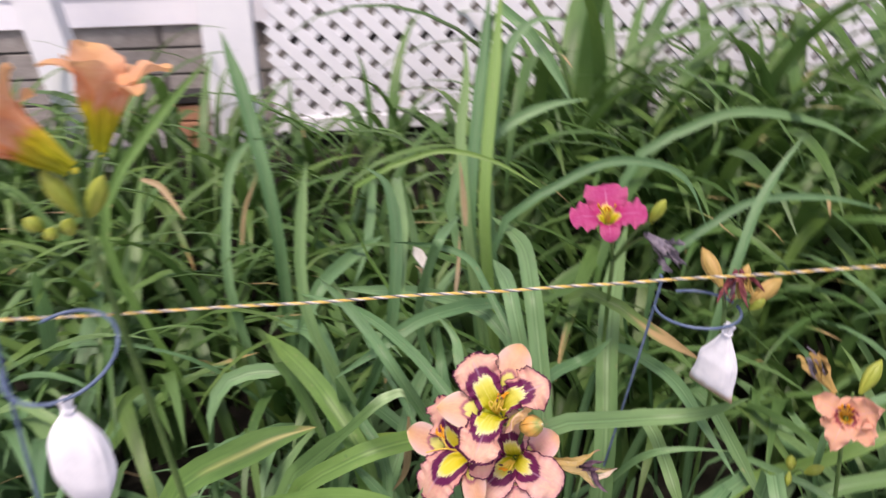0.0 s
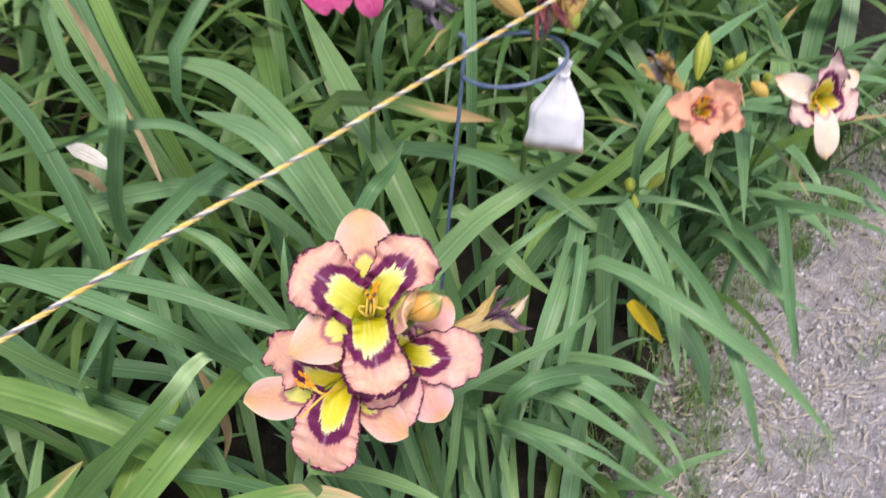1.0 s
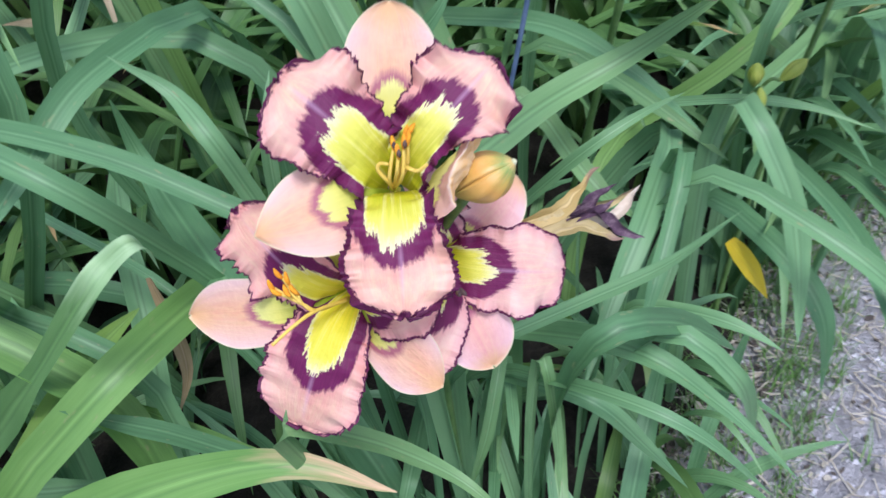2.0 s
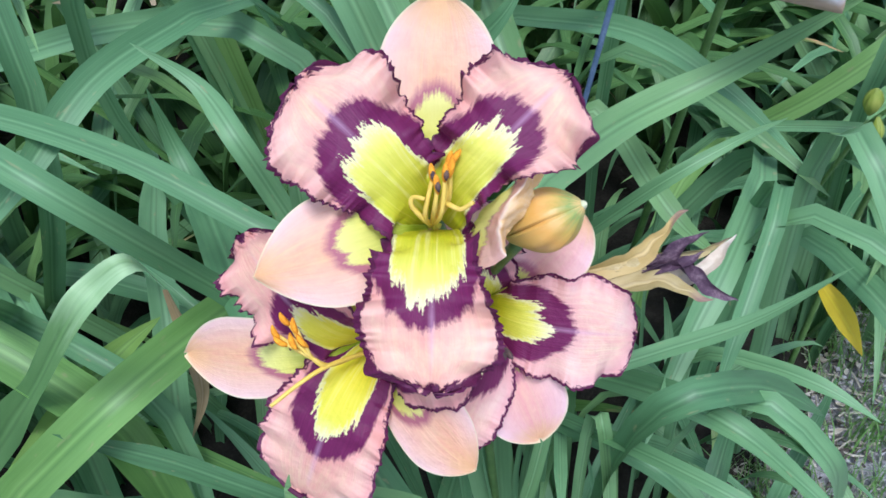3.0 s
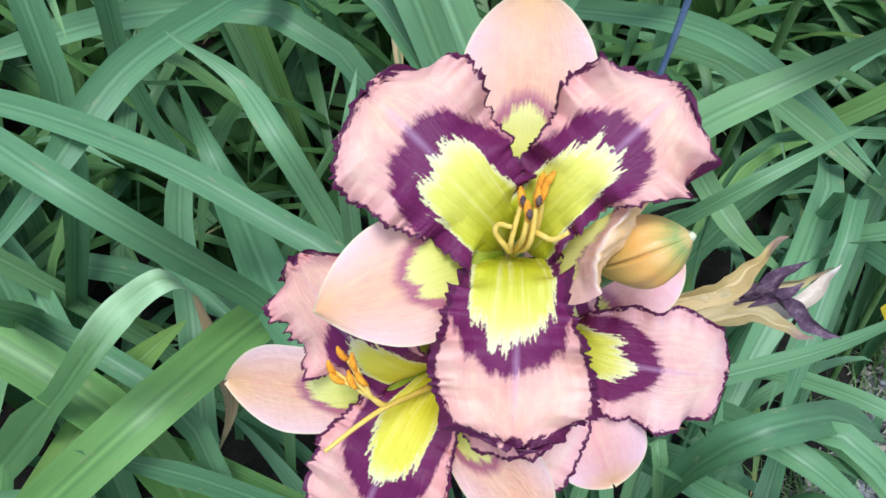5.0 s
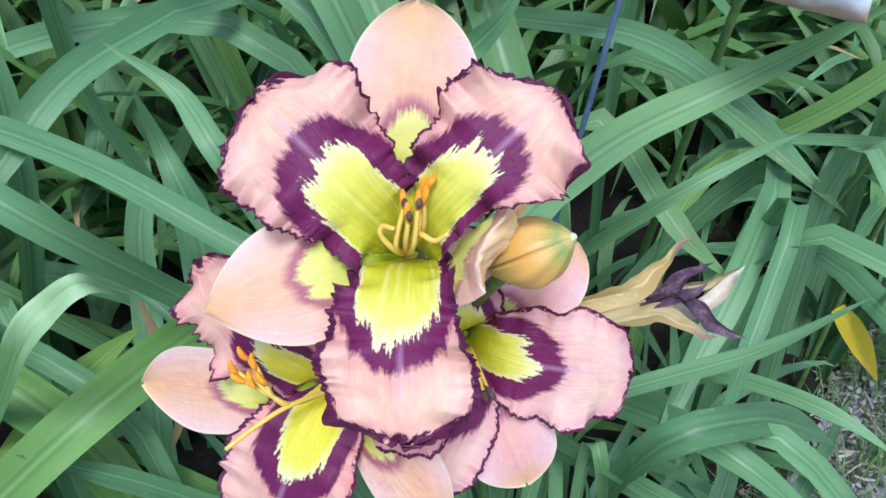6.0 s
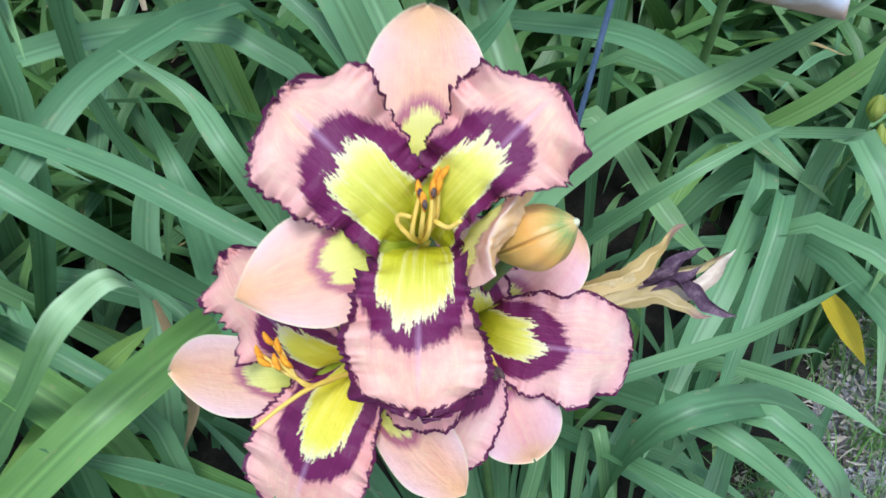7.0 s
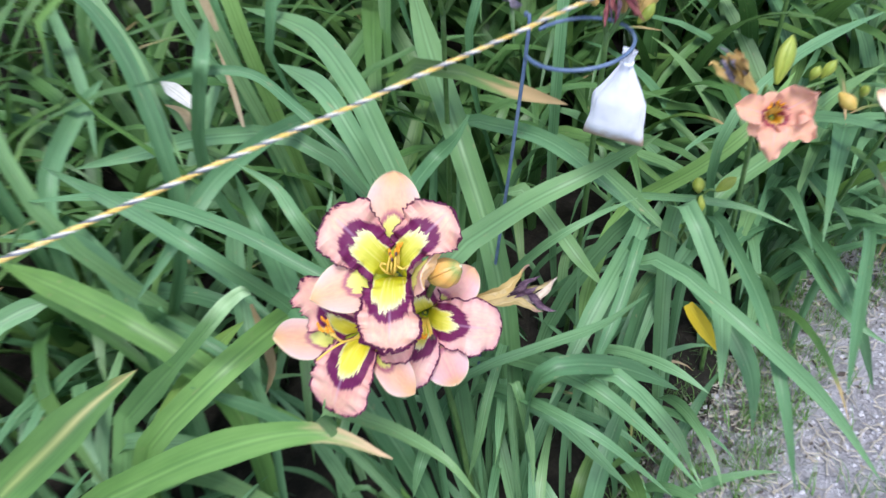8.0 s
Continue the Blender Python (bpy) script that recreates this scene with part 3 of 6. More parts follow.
    for kind, mat, label in ((0, M_MULCH, "dark crumbs of mulch along the bed's edge"), (1, M_STRAW, "pale flakes of bark and dead leaf on the path")):
        tagged(new("mulch" if kind == 0 else "bark_flakes", mesh_of("flakes", bark[0][kind], bark[1][kind], mat, smooth=False)), label, "mulch", kind="stuff")
    tagged(new("stone_chips", mesh_of("stone_chips", cv, cf, M_CHIP, smooth=False)), "small pale stone chips strewn over the path", "gravel", kind="stuff")
    tagged(new("straw_litter", mesh_of("straw_litter", sv, sf, M_STRAW, smooth=False)), "bits of dry straw lying on the path", "straw", kind="stuff")
    tagged(new("grass_tufts", mesh_of("grass_tufts", gv, gf, M_LEAF_WARM, gu)), "short sparse grass along the bed's edge", "grass", kind="stuff")


build_litter()

WALL = Matrix.Translation((-0.45, 2.72, 0)) @ pose(0, 0, 0, 0, 0, 11)


def build_house():
    # white lattice panel between posts, over a dark gap
    lat = thing("lattice_fence", (0, 0, 0), "white vinyl diagonal lattice skirt under a porch", "lattice", kind="structure")
    lat.matrix_world = WALL
    x0, x1, z0, z1 = -0.27, 3.4, 0.60, 1.75
    pitch, w = 0.0915, 0.037
    n = 0
    for sign in (1, -1):
        c = -4.0
        while c < 8.0:
            # the line x*sign + z = c, cut to the panel
            pts = []
            for z in (z0, z1):
                x = (c - z) * sign
                pts.append((x, z))
            (xa, za), (xb, zb) = sorted(pts)
            if xb > x0 and xa < x1:
                if xa < x0:
                    za, xa = za + (zb - za) * (x0 - xa) / (xb - xa), x0
                if xb > x1:
                    zb, xb = za + (zb - za) * (x1 - xa) / (xb - xa), x1
                ln = math.hypot(xb - xa, zb - za)
                if ln > 0.03:
                    y = 0.0 if sign > 0 else 0.0042
                    me = box_mesh("slat", (-ln / 2, y, -w / 2, ln / 2, y + 0.005, w / 2), M_PAINT)
                    part("slat", me, lat, m=Matrix.Translation(((xa + xb) / 2, 0, (za + zb) / 2)) @ Matrix.Rotation(-math.atan2(zb - za, xb - xa), 4, "Y"))
                    n += 1
            c += pitch
    part("rail", box_mesh("rail", (x0, -0.014, z0 - 0.03, x1, 0.020, z0 + 0.022), M_PAINT, 0.003), lat)
    back = new("porch_recess", box_mesh("porch_recess", (-0.25, 0.42, 0.30, 3.4, 0.50, 2.0), M_BLOCK))
    back.matrix_world = WALL
    tagged(back, "shaded grey masonry behind the lattice", "wall", kind="structure")
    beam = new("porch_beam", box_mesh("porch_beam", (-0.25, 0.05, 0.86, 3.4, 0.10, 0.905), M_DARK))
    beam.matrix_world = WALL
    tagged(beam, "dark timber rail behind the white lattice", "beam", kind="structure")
    # added bar, coloured near-black as the shade in the gap below the lattice
    sill = new("porch_gap_shade", box_mesh("porch_gap_shade", (-0.25, 0.03, 0.40, 3.4, 0.10, 0.565), M_DARK))
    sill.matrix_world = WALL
    tagged(sill, "near-black bar standing in for the shaded gap under the lattice", "sill", kind="structure")
    # posts
    for x, w, lean in ((-0.40, 0.085, 0), (-0.90, 0.058, -9)):
        p = thing("porch_post", (0, 0, 0), "white square vinyl porch post, leaning" if lean else "white square vinyl porch post", "post", "porch posts")
        p.matrix_world = WALL @ Matrix.Translation((x, 0, 0.40)) @ pose(0, 0, 0, 0, lean, 0)
        part("shaft", box_mesh("shaft", (-w, -0.055, 0.02, w, 0.055, 2.4), M_PAINT, 0.006), p)
        part("foot", box_mesh("foot", (-w - 0.010, -0.065, -0.05, w + 0.010, 0.065, 0.03), M_PAINT, 0.005), p)
    st = thing("paver_stack", (0, 0, 0), "stack of old clay pavers beside a post, dark block above for a shaded gap", "pavers")
    st.matrix_world = WALL @ Matrix.Translation((-0.60, 0.16, 0.42))
    for k in range(4):
        part("paver", box_mesh("paver", (-0.06 + 0.006 * (k % 2), -0.05, 0.062 * k, 0.06, 0.05, 0.062 * k + 0.056), M_CLAY, 0.005), st)
    # added dark block: the shade of the gap above the pavers
    part("gap_shade", box_mesh("gap_shade", (-0.075, -0.06, 0.250, 0.075, 0.06, 0.285), M_DARK, 0.006), st)
    # house wall: masonry foot with clapboard above
    base = thing("wall_house", (0, 0, 0), "grey masonry foundation under white clapboard siding", "wall", kind="structure")
    base.matrix_world = WALL @ Matrix.Translation((0, 0.55, 0))
    part("mortar_bed", box_mesh("mortar_bed", (-4.0, 0.012, 0.0, 6.0, 0.20, 0.93), M_MORTAR), base)
    bricks = [box_mesh("brick", (0, 0, 0, ln, 0.05, 0.098), M_BLOCK, 0.004) for ln in (0.385, 0.40, 0.392)]
    for row in range(5):
        x = -3.2 + (0.2 if row % 2 else 0.0)
        while x < 0.3:
            b = part("brick", random.choice(bricks), base)
            b.location = (x, random.uniform(-0.004, 0.004), 0.385 + row * 0.108)
            x += 0.41
    for row in range(14):
        z = 0.905 + row * 0.11
        c = part("clapboard", box_mesh("clapboard", (-4.0, 0, 0, 6.0, 0.012, 0.118), M_PAINT, 0.002), base)
        c.matrix_local = Matrix.Translation((0, -0.022, z)) @ Matrix.Rotation(radians(-5), 4, "X")
    part("sheathing", box_mesh("sheathing", (-4.0, 0.02, 0.93, 6.0, 0.2, 2.6), M_PAINT), base)


build_house()


# ---- leaves ----
def blade(name, path, width, mat, keel=0.28, twist=0.0, up=(0, 0, 1), cross=5, tipfrac=0.45, basefrac=0.35, pinch=None):
    """A strap leaf along a path: V-folded, tapering to a point, turning by twist degrees along its length."""
    p = np.asarray(path)
    n = len(p)
    seg = np.linalg.norm(np.diff(p, axis=0), axis=1)
    s = np.concatenate(([0], np.cumsum(seg)))
    total = s[-1]
    s = s / total
    tang = np.gradient(p, axis=0)
    tang /= np.linalg.norm(tang, axis=1)[:, None] + 1e-12
    verts, uvs = [], []
    side = np.cross(tang[n // 2], np.array(up, float))
    if np.linalg.norm(side) < 1e-3:
        side = np.array((1.0, 0, 0))
    side /= np.linalg.norm(side)
    for i in range(n):
        b = side - tang[i] * (side @ tang[i])
        b /= np.linalg.norm(b) + 1e-9
        nn = np.cross(b, tang[i])
        a = radians(twist) * (s[i] - 0.5)
        bb = math.cos(a) * b + math.sin(a) * nn
        nn = np.cross(bb, tang[i])
        w = width * 0.5
        if s[i] < basefrac:
            w *= 0.60 + 0.40 * math.sin(s[i] / basefrac * math.pi / 2)
        if s[i] > 1 - tipfrac:
            q = (s[i] - 1 + tipfrac) / tipfrac
            w *= max(0.02, (1 - q) ** 0.72 * (1 - 0.15 * q))
        if pinch:
            w *= 1 - 0.52 * min(1.0, max(0.0, (s[i] - pinch + 0.10) / 0.10))  # seen half edge-on past its fold
        k = keel * (1.25 - 0.6 * s[i])
        for j in range(cross):
            u = 2 * j / (cross - 1) - 1
            verts.append(p[i] + bb * (w * u * math.cos(k)) + nn * (w * (abs(u) ** 1.15) * math.sin(k)))
            uvs.append((j / (cross - 1), s[i]))
    return mesh_of(name, verts, grid_faces(cross, n), mat, uvs)


def arch(length, lean, droop, n=12, kink=None):
    """A path in the x-z plane: rises from the root and bends over. lean, droop: degrees from upright at the root and at the tip."""
    pts, x, z = [(0.0, 0.0, 0.0)], 0.0, 0.0
    for i in range(n - 1):
        t = (i + 0.5) / (n - 1)
        a = radians(lean + (droop - lean) * t ** 1.7)
        if kink and t > kink[0]:
            a += radians(kink[1])
        x += length / (n - 1) * math.sin(a)
        z += length / (n - 1) * math.cos(a)
        pts.append((x, 0.006 * math.sin(5 * t), z))
    return np.array(pts)


LIB = []
for i in range(36):
    ln = random.uniform(0.62, 0.98)
    kink = (random.uniform(0.45, 0.8), random.uniform(25, 70)) if random.random() < 0.25 else None
    mat = M_LEAF if i % 9 else M_LEAF_TIP
    LIB.append(blade("leaf", arch(ln, random.uniform(0, 22), random.uniform(85, 165), 13, kink), random.uniform(0.026, 0.040), mat, random.uniform(0.15, 0.5), random.uniform(-70, 70), up=(-0.8, 0, 0.6), cross=3))
# copies of the leaves in the shaded colours, for the clumps behind
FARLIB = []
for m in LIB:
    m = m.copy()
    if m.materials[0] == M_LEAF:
        m.materials[0] = M_LEAF_FAR_SHADE
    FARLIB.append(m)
DRY = [blade("dry_leaf", arch(random.uniform(0.3, 0.55), random.uniform(10, 40), random.uniform(110, 170), 10), random.uniform(0.010, 0.018), M_LEAF_DRY, 0.6, random.uniform(-200, 200), up=(-0.8, 0, 0.6), cross=3) for i in range(6)]


def clump(x, y, count, scale=1.0, spread=0.07, broad=1.15):
    c = thing("daylily_clump", (x, y, rise(x, y) - 0.01), "clump of arching strap-shaped green daylily leaves", "plant", "daylily clumps in the bed")
    for i in range(count):
        a = random.uniform(0, 360)
        k = scale * random.uniform(0.75, 1.1)
        r = spread * math.sqrt(random.random())
        w = random.uniform(0, 360)
        dry = random.random() < 0.014
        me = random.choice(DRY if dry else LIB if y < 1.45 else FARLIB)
        part("dry_leaf" if dry else "leaf", me, c, "", Matrix.Translation((r * math.cos(w), r * math.sin(w), 0)) @ pose(0, 0, 0, random.uniform(-9, 9), random.uniform(-9, 9), a) @ Matrix.Diagonal((k, k * broad * random.uniform(0.85, 1.2), k, 1)))
    return c


random.seed(11)
rowy = 0.80
while rowy < 2.62:
    x = -1.9 + random.uniform(0, 0.15)
    while x < 2.3:
        px, py = x + random.uniform(-0.06, 0.06), rowy + random.uniform(-0.06, 0.06)
        if abs(px) < 0.75 + 0.55 * py and py > bed_front(px) and py < 2.60 + 0.19 * px:
            tall = 0.52 if py < 1.25 else 0.90 if py < 1.9 else 0.80
            if px > 0.12 and py < bed_front(px) + 0.28:
                tall = 0.50
            if py < 1.30 and -0.35 < px < 0.75:
                tall = min(tall, 0.43)
            clump(px, py, 12 if py < 1.3 else 17, tall * random.uniform(0.9, 1.12), broad=1.45 if py < 1.3 else 1.15)
        x += 0.25
    rowy += 0.22
# taller, coarser clumps towards the porch
for x, y, k, n in ((0.33, 1.78, 1.18, 14), (0.62, 2.02, 1.30, 18), (0.95, 2.20, 1.28, 20), (1.38, 2.35, 1.22, 18), (0.80, 1.85, 1.20, 16), (1.15, 1.95, 1.15, 16), (-0.62, 2.05, 0.98, 12), (-0.95, 1.7, 0.95, 12), (0.35, 1.45, 1.0, 14), (0.85, 1.55, 1.0, 14)):
    clump(x, y, n, k)
# the bed's far corner and the clumps against the lattice
for x, y, k, n in ((0.86, 1.10, 0.74, 18), (1.06, 1.14, 0.76, 18), (1.28, 1.16, 0.78, 18), (0.70, 1.02, 0.55, 12), (0.82, 1.20, 0.78, 18), (1.02, 1.26, 0.80, 18), (1.24, 1.28, 0.78, 18), (1.10, 1.48, 0.92, 18), (1.38, 1.46, 0.90, 18), (1.60, 1.42, 0.88, 18), (1.55, 1.70, 0.95, 16), (1.85, 1.60, 0.95, 16), (1.80, 1.90, 0.95, 16), (2.1, 1.8, 0.95, 14), (0.45, 2.15, 1.22, 20), (0.78, 2.32, 1.22, 18), (0.18, 2.25, 1.02, 14), (0.30, 2.28, 1.28, 18), (0.46, 2.36, 1.22, 16), (0.06, 2.05, 1.05, 12)):
    clump(x, y, n, k, broad=1.35 if y < 1.5 else 1.15)


# ---- leaves of the nearest plants ----
def plant(x, y):
    return thing("daylily_clump", (x, y, 0.0), "clump of arching strap-shaped green daylily leaves", "plant", "daylily clumps in the bed")


MAIN, SIDE, RIGHT, BACK, LEFT = plant(0.11, 0.88), plant(0.24, 0.95), plant(0.50, 1.0), plant(0.12, 1.22), plant(-0.27, 0.98)
MID, TALL, FAR, EAST, LOW = plant(0.45, 1.40), plant(0.10, 1.52), plant(-0.45, 1.55), plant(0.78, 1.08), plant(-0.42, 0.92)
leaf_rnd = random.Random(4)
OPEN_SKY = np.array((0.0, 0.30, 1.25))  # leaves turn their faces to the open side in front of the bed


def hero(owner, *rest):
    """One leaf: it rises from its plant's crown and then runs through the given points."""
    pts, (width, mat, twist) = [np.array(p) for p in rest[:-3]], rest[-3:]
    a = pts[0]
    d = pts[1] - pts[0]
    d = d / np.linalg.norm(d)
    base = 0.45 * np.array(owner.location) + 0.55 * (a - 0.07 * d) + np.array((leaf_rnd.uniform(-0.03, 0.03), leaf_rnd.uniform(-0.03, 0.03), 0.0))
    base[2] = rise(base[0], base[1])
    h = np.linalg.norm(a - base)
    c1, c2 = base + np.array((0, 0, 0.45 * h)) + 0.10 * (a - base), a - d * 0.28 * h
    rise_part = [(1 - t) ** 3 * base + 3 * (1 - t) ** 2 * t * c1 + 3 * (1 - t) * t * t * c2 + t ** 3 * a for t in np.linspace(0, 1, 9)[:-1]]
    shown = spline(pts, 7 * (len(pts) - 1))
    path = np.array(rise_part + list(shown)) - np.array(owner.location)
    steps = np.linalg.norm(np.diff(path, axis=0), axis=1)
    share = steps[8:].sum() / steps.sum()  # of the leaf that stands clear of its clump
    sky_side = OPEN_SKY - pts[len(pts) // 2]
    me = blade("leaf", path, width, mat, leaf_rnd.uniform(0.42, 0.66), twist + leaf_rnd.uniform(-12, 12), up=tuple(sky_side), cross=5, tipfrac=0.48 * share, basefrac=0.3)
    return part("leaf", me, owner)


def scrap(owner, *rest):
    """A short end of a leaf, turned yellow or dry."""
    pts, (width, mat, twist) = [np.array(p) for p in rest[:-3]], rest[-3:]
    path = spline(pts, 16) - np.array(owner.location)
    return part("leaf_end", blade("leaf_end", path, width, mat, 0.3, twist, up=(-0.15, -0.55, 0.8), cross=5, tipfrac=0.5, basefrac=0.3), owner, "yellowed or dry broken leaf end")


def folded_leaf(owner, pts, width, mat, pinch):
    """A broad leaf from its crown that turns over near the end, where sky light is painted pale."""
    pts = [np.array(p) for p in pts]
    base = np.array(owner.location)
    path = np.array([base, base * 0.6 + pts[0] * 0.4 + np.array((0, 0, 0.06))] + list(spline(pts, 34))) - base
    me = blade("leaf", path, width, mat, 0.35, 10, up=tuple(OPEN_SKY - pts[3]), cross=7, tipfrac=0.12, basefrac=0.3, pinch=pinch)
    return part("leaf", me, owner, "broad leaf folded over, sky-lit end painted pale")


# leaves of the nearest plants, one by one: points along the visible length
hero(MAIN, (0.009, 0.897, 0.618), (-0.064, 0.977, 0.660), (-0.159, 1.068, 0.680), (-0.284, 1.166, 0.664), 0.018, M_LEAF, 15)
hero(MAIN, (-0.037, 0.939, 0.561), (-0.088, 0.902, 0.689), (-0.153, 1.016, 0.700), (-0.279, 1.318, 0.623), 0.020, M_LEAF, 15)
hero(MAIN, (-0.093, 1.058, 0.521), (-0.124, 1.127, 0.519), (-0.157, 1.199, 0.520), (-0.194, 1.273, 0.521), 0.010, M_LEAF, 15)
hero(BACK, (0.018, 1.102, 0.675), (-0.058, 1.044, 0.676), (-0.120, 0.995, 0.649), (-0.175, 0.940, 0.633), 0.023, M_LEAF, 15)
hero(SIDE, (0.007, 1.178, 0.643), (-0.072, 1.248, 0.625), (-0.160, 1.304, 0.602), (-0.259, 1.393, 0.564), 0.026, M_LEAF, 15)
hero(MAIN, (0.025, 0.962, 0.587), (0.013, 0.964, 0.643), (0.002, 1.005, 0.669), (-0.027, 1.023, 0.701), 0.018, M_LEAF, 15)
hero(MAIN, (-0.023, 0.973, 0.536), (-0.027, 1.116, 0.493), (-0.033, 1.189, 0.516), (-0.036, 1.188, 0.589), 0.036, M_LEAF, 15)
hero(LEFT, (-0.089, 1.115, 0.442), (-0.084, 1.174, 0.450), (-0.072, 1.245, 0.452), (-0.058, 1.331, 0.453), 0.028, M_LEAF, 15)
hero(MAIN, (0.055, 0.999, 0.751), (0.023, 1.063, 0.776), (-0.038, 1.085, 0.790), (-0.096, 1.030, 0.818), 0.012, M_LEAF, 15)
hero(MAIN, (0.106, 0.928, 0.681), (0.093, 0.937, 0.740), (0.082, 0.986, 0.772), (0.061, 1.145, 0.740), 0.025, M_LEAF, 15)
hero(MAIN, (0.127, 0.965, 0.696), (0.119, 1.012, 0.753), (0.108, 1.157, 0.763), (0.058, 1.368, 0.733), 0.030, M_LEAF, 15)
hero(SIDE, (0.246, 1.019, 0.526), (0.253, 1.094, 0.607), (0.281, 1.240, 0.651), (0.338, 1.466, 0.682), 0.041, M_LEAF, 15)
hero(MAIN, (0.162, 0.979, 0.628), (0.196, 1.007, 0.628), (0.220, 0.993, 0.655), (0.240, 0.990, 0.681), 0.019, M_LEAF, 15)
hero(MAIN, (0.162, 0.837, 0.633), (0.271, 0.913, 0.588), (0.359, 0.909, 0.602), (0.395, 0.835, 0.679), 0.029, M_LEAF, 15)
hero(BACK, (0.305, 1.140, 0.567), (0.345, 1.014, 0.591), (0.371, 0.925, 0.572), (0.410, 0.872, 0.517), 0.023, M_LEAF, 15)
hero(BACK, (0.430, 1.077, 0.502), (0.441, 1.003, 0.490), (0.453, 0.939, 0.472), (0.466, 0.883, 0.450), 0.023, M_LEAF, 15)
hero(MAIN, (0.251, 0.963, 0.436), (0.276, 0.885, 0.542), (0.325, 0.867, 0.572), (0.404, 0.891, 0.552), 0.012, M_LEAF, 15)
hero(BACK, (0.315, 0.975, 0.516), (0.333, 0.960, 0.473), (0.343, 0.926, 0.445), (0.343, 0.870, 0.446), 0.022, M_LEAF, 15)
hero(BACK, (0.429, 0.928, 0.458), (0.342, 0.866, 0.448), (0.278, 0.833, 0.407), (0.216, 0.794, 0.370), 0.026, M_LEAF, 15)
hero(MAIN, (0.174, 0.833, 0.441), (0.232, 0.805, 0.468), (0.285, 0.776, 0.499), (0.324, 0.747, 0.553), 0.014, M_LEAF, 15)
hero(MAIN, (0.230, 0.997, 0.252), (0.255, 0.792, 0.403), (0.297, 0.715, 0.372), (0.338, 0.650, 0.301), 0.029, M_LEAF, 15)
hero(MAIN, (0.183, 0.859, 0.344), (0.214, 0.779, 0.368), (0.251, 0.749, 0.304), (0.295, 0.727, 0.215), 0.020, M_LEAF, 15)
hero(MAIN, (0.180, 0.848, 0.367), (0.199, 0.742, 0.433), (0.233, 0.679, 0.427), (0.294, 0.643, 0.327), 0.013, M_LEAF, 15)
hero(SIDE, (0.240, 0.749, 0.485), (0.292, 0.764, 0.434), (0.342, 0.772, 0.377), (0.396, 0.779, 0.307), 0.024, M_LEAF, 15)
hero(RIGHT, (0.558, 0.917, 0.417), (0.491, 0.754, 0.432), (0.451, 0.662, 0.387), (0.447, 0.613, 0.265), 0.022, M_LEAF, 15)
hero(SIDE, (0.412, 0.800, 0.489), (0.440, 0.704, 0.458), (0.495, 0.642, 0.374), (0.538, 0.577, 0.272), 0.022, M_LEAF, 15)
hero(RIGHT, (0.462, 0.844, 0.504), (0.461, 0.802, 0.453), (0.446, 0.767, 0.398), (0.427, 0.737, 0.336), 0.025, M_LEAF, 15)
hero(SIDE, (0.495, 0.887, 0.365), (0.490, 0.807, 0.353), (0.487, 0.752, 0.312), (0.486, 0.731, 0.218), 0.028, M_LEAF, 15)
hero(EAST, (0.784, 0.991, 0.271), (0.696, 0.832, 0.330), (0.694, 0.772, 0.266), (0.763, 0.770, 0.087), 0.023, M_LEAF, 15)
hero(SIDE, (0.464, 0.967, 0.478), (0.505, 0.907, 0.493), (0.559, 0.870, 0.478), (0.594, 0.819, 0.463), 0.012, M_LEAF, 15)
hero(SIDE, (0.560, 1.113, 0.338), (0.612, 1.035, 0.428), (0.676, 1.008, 0.492), (0.794, 1.066, 0.509), 0.026, M_LEAF_WARM, 15)
hero(SIDE, (0.376, 0.858, 0.479), (0.344, 0.837, 0.446), (0.306, 0.811, 0.423), (0.264, 0.780, 0.412), 0.018, M_LEAF, 15)
hero(MAIN, (0.188, 0.878, 0.382), (0.155, 0.845, 0.362), (0.133, 0.837, 0.306), (0.109, 0.848, 0.213), 0.013, M_LEAF, 15)
hero(MAIN, (0.185, 0.870, 0.330), (0.168, 0.841, 0.330), (0.152, 0.813, 0.330), (0.137, 0.786, 0.330), 0.012, M_LEAF, 15)
hero(MAIN, (0.183, 0.800, 0.408), (0.187, 0.799, 0.344), (0.186, 0.794, 0.284), (0.178, 0.783, 0.232), 0.013, M_LEAF, 15)
hero(MAIN, (-0.016, 0.758, 0.555), (0.031, 0.780, 0.460), (0.071, 0.751, 0.411), (0.086, 0.684, 0.408), 0.017, M_LEAF, 15)
hero(MAIN, (0.125, 0.953, 0.249), (0.081, 0.886, 0.284), (0.050, 0.845, 0.293), (0.028, 0.843, 0.234), 0.023, M_LEAF, 15)
folded_leaf(LOW, ((-0.298, 1.083, 0.336), (-0.222, 1.002, 0.449), (-0.163, 0.934, 0.540), (-0.102, 0.854, 0.644), (-0.081, 0.850, 0.662), (-0.061, 0.849, 0.668), (-0.058, 0.892, 0.610)), 0.036, M_LEAF_LIT_FLAP, 0.70)
hero(LEFT, (-0.199, 0.908, 0.480), (-0.120, 0.908, 0.525), (-0.037, 0.967, 0.509), (0.079, 1.071, 0.450), 0.035, M_LEAF_WARM, 5)
hero(LOW, (-0.184, 0.975, 0.458), (-0.158, 0.999, 0.461), (-0.128, 1.024, 0.461), (-0.094, 1.048, 0.458), 0.026, M_LEAF_WARM, 0)
hero(MAIN, (-0.081, 0.895, 0.412), (-0.109, 0.902, 0.451), (-0.137, 0.908, 0.483), (-0.163, 0.907, 0.520), 0.017, M_LEAF, 15)
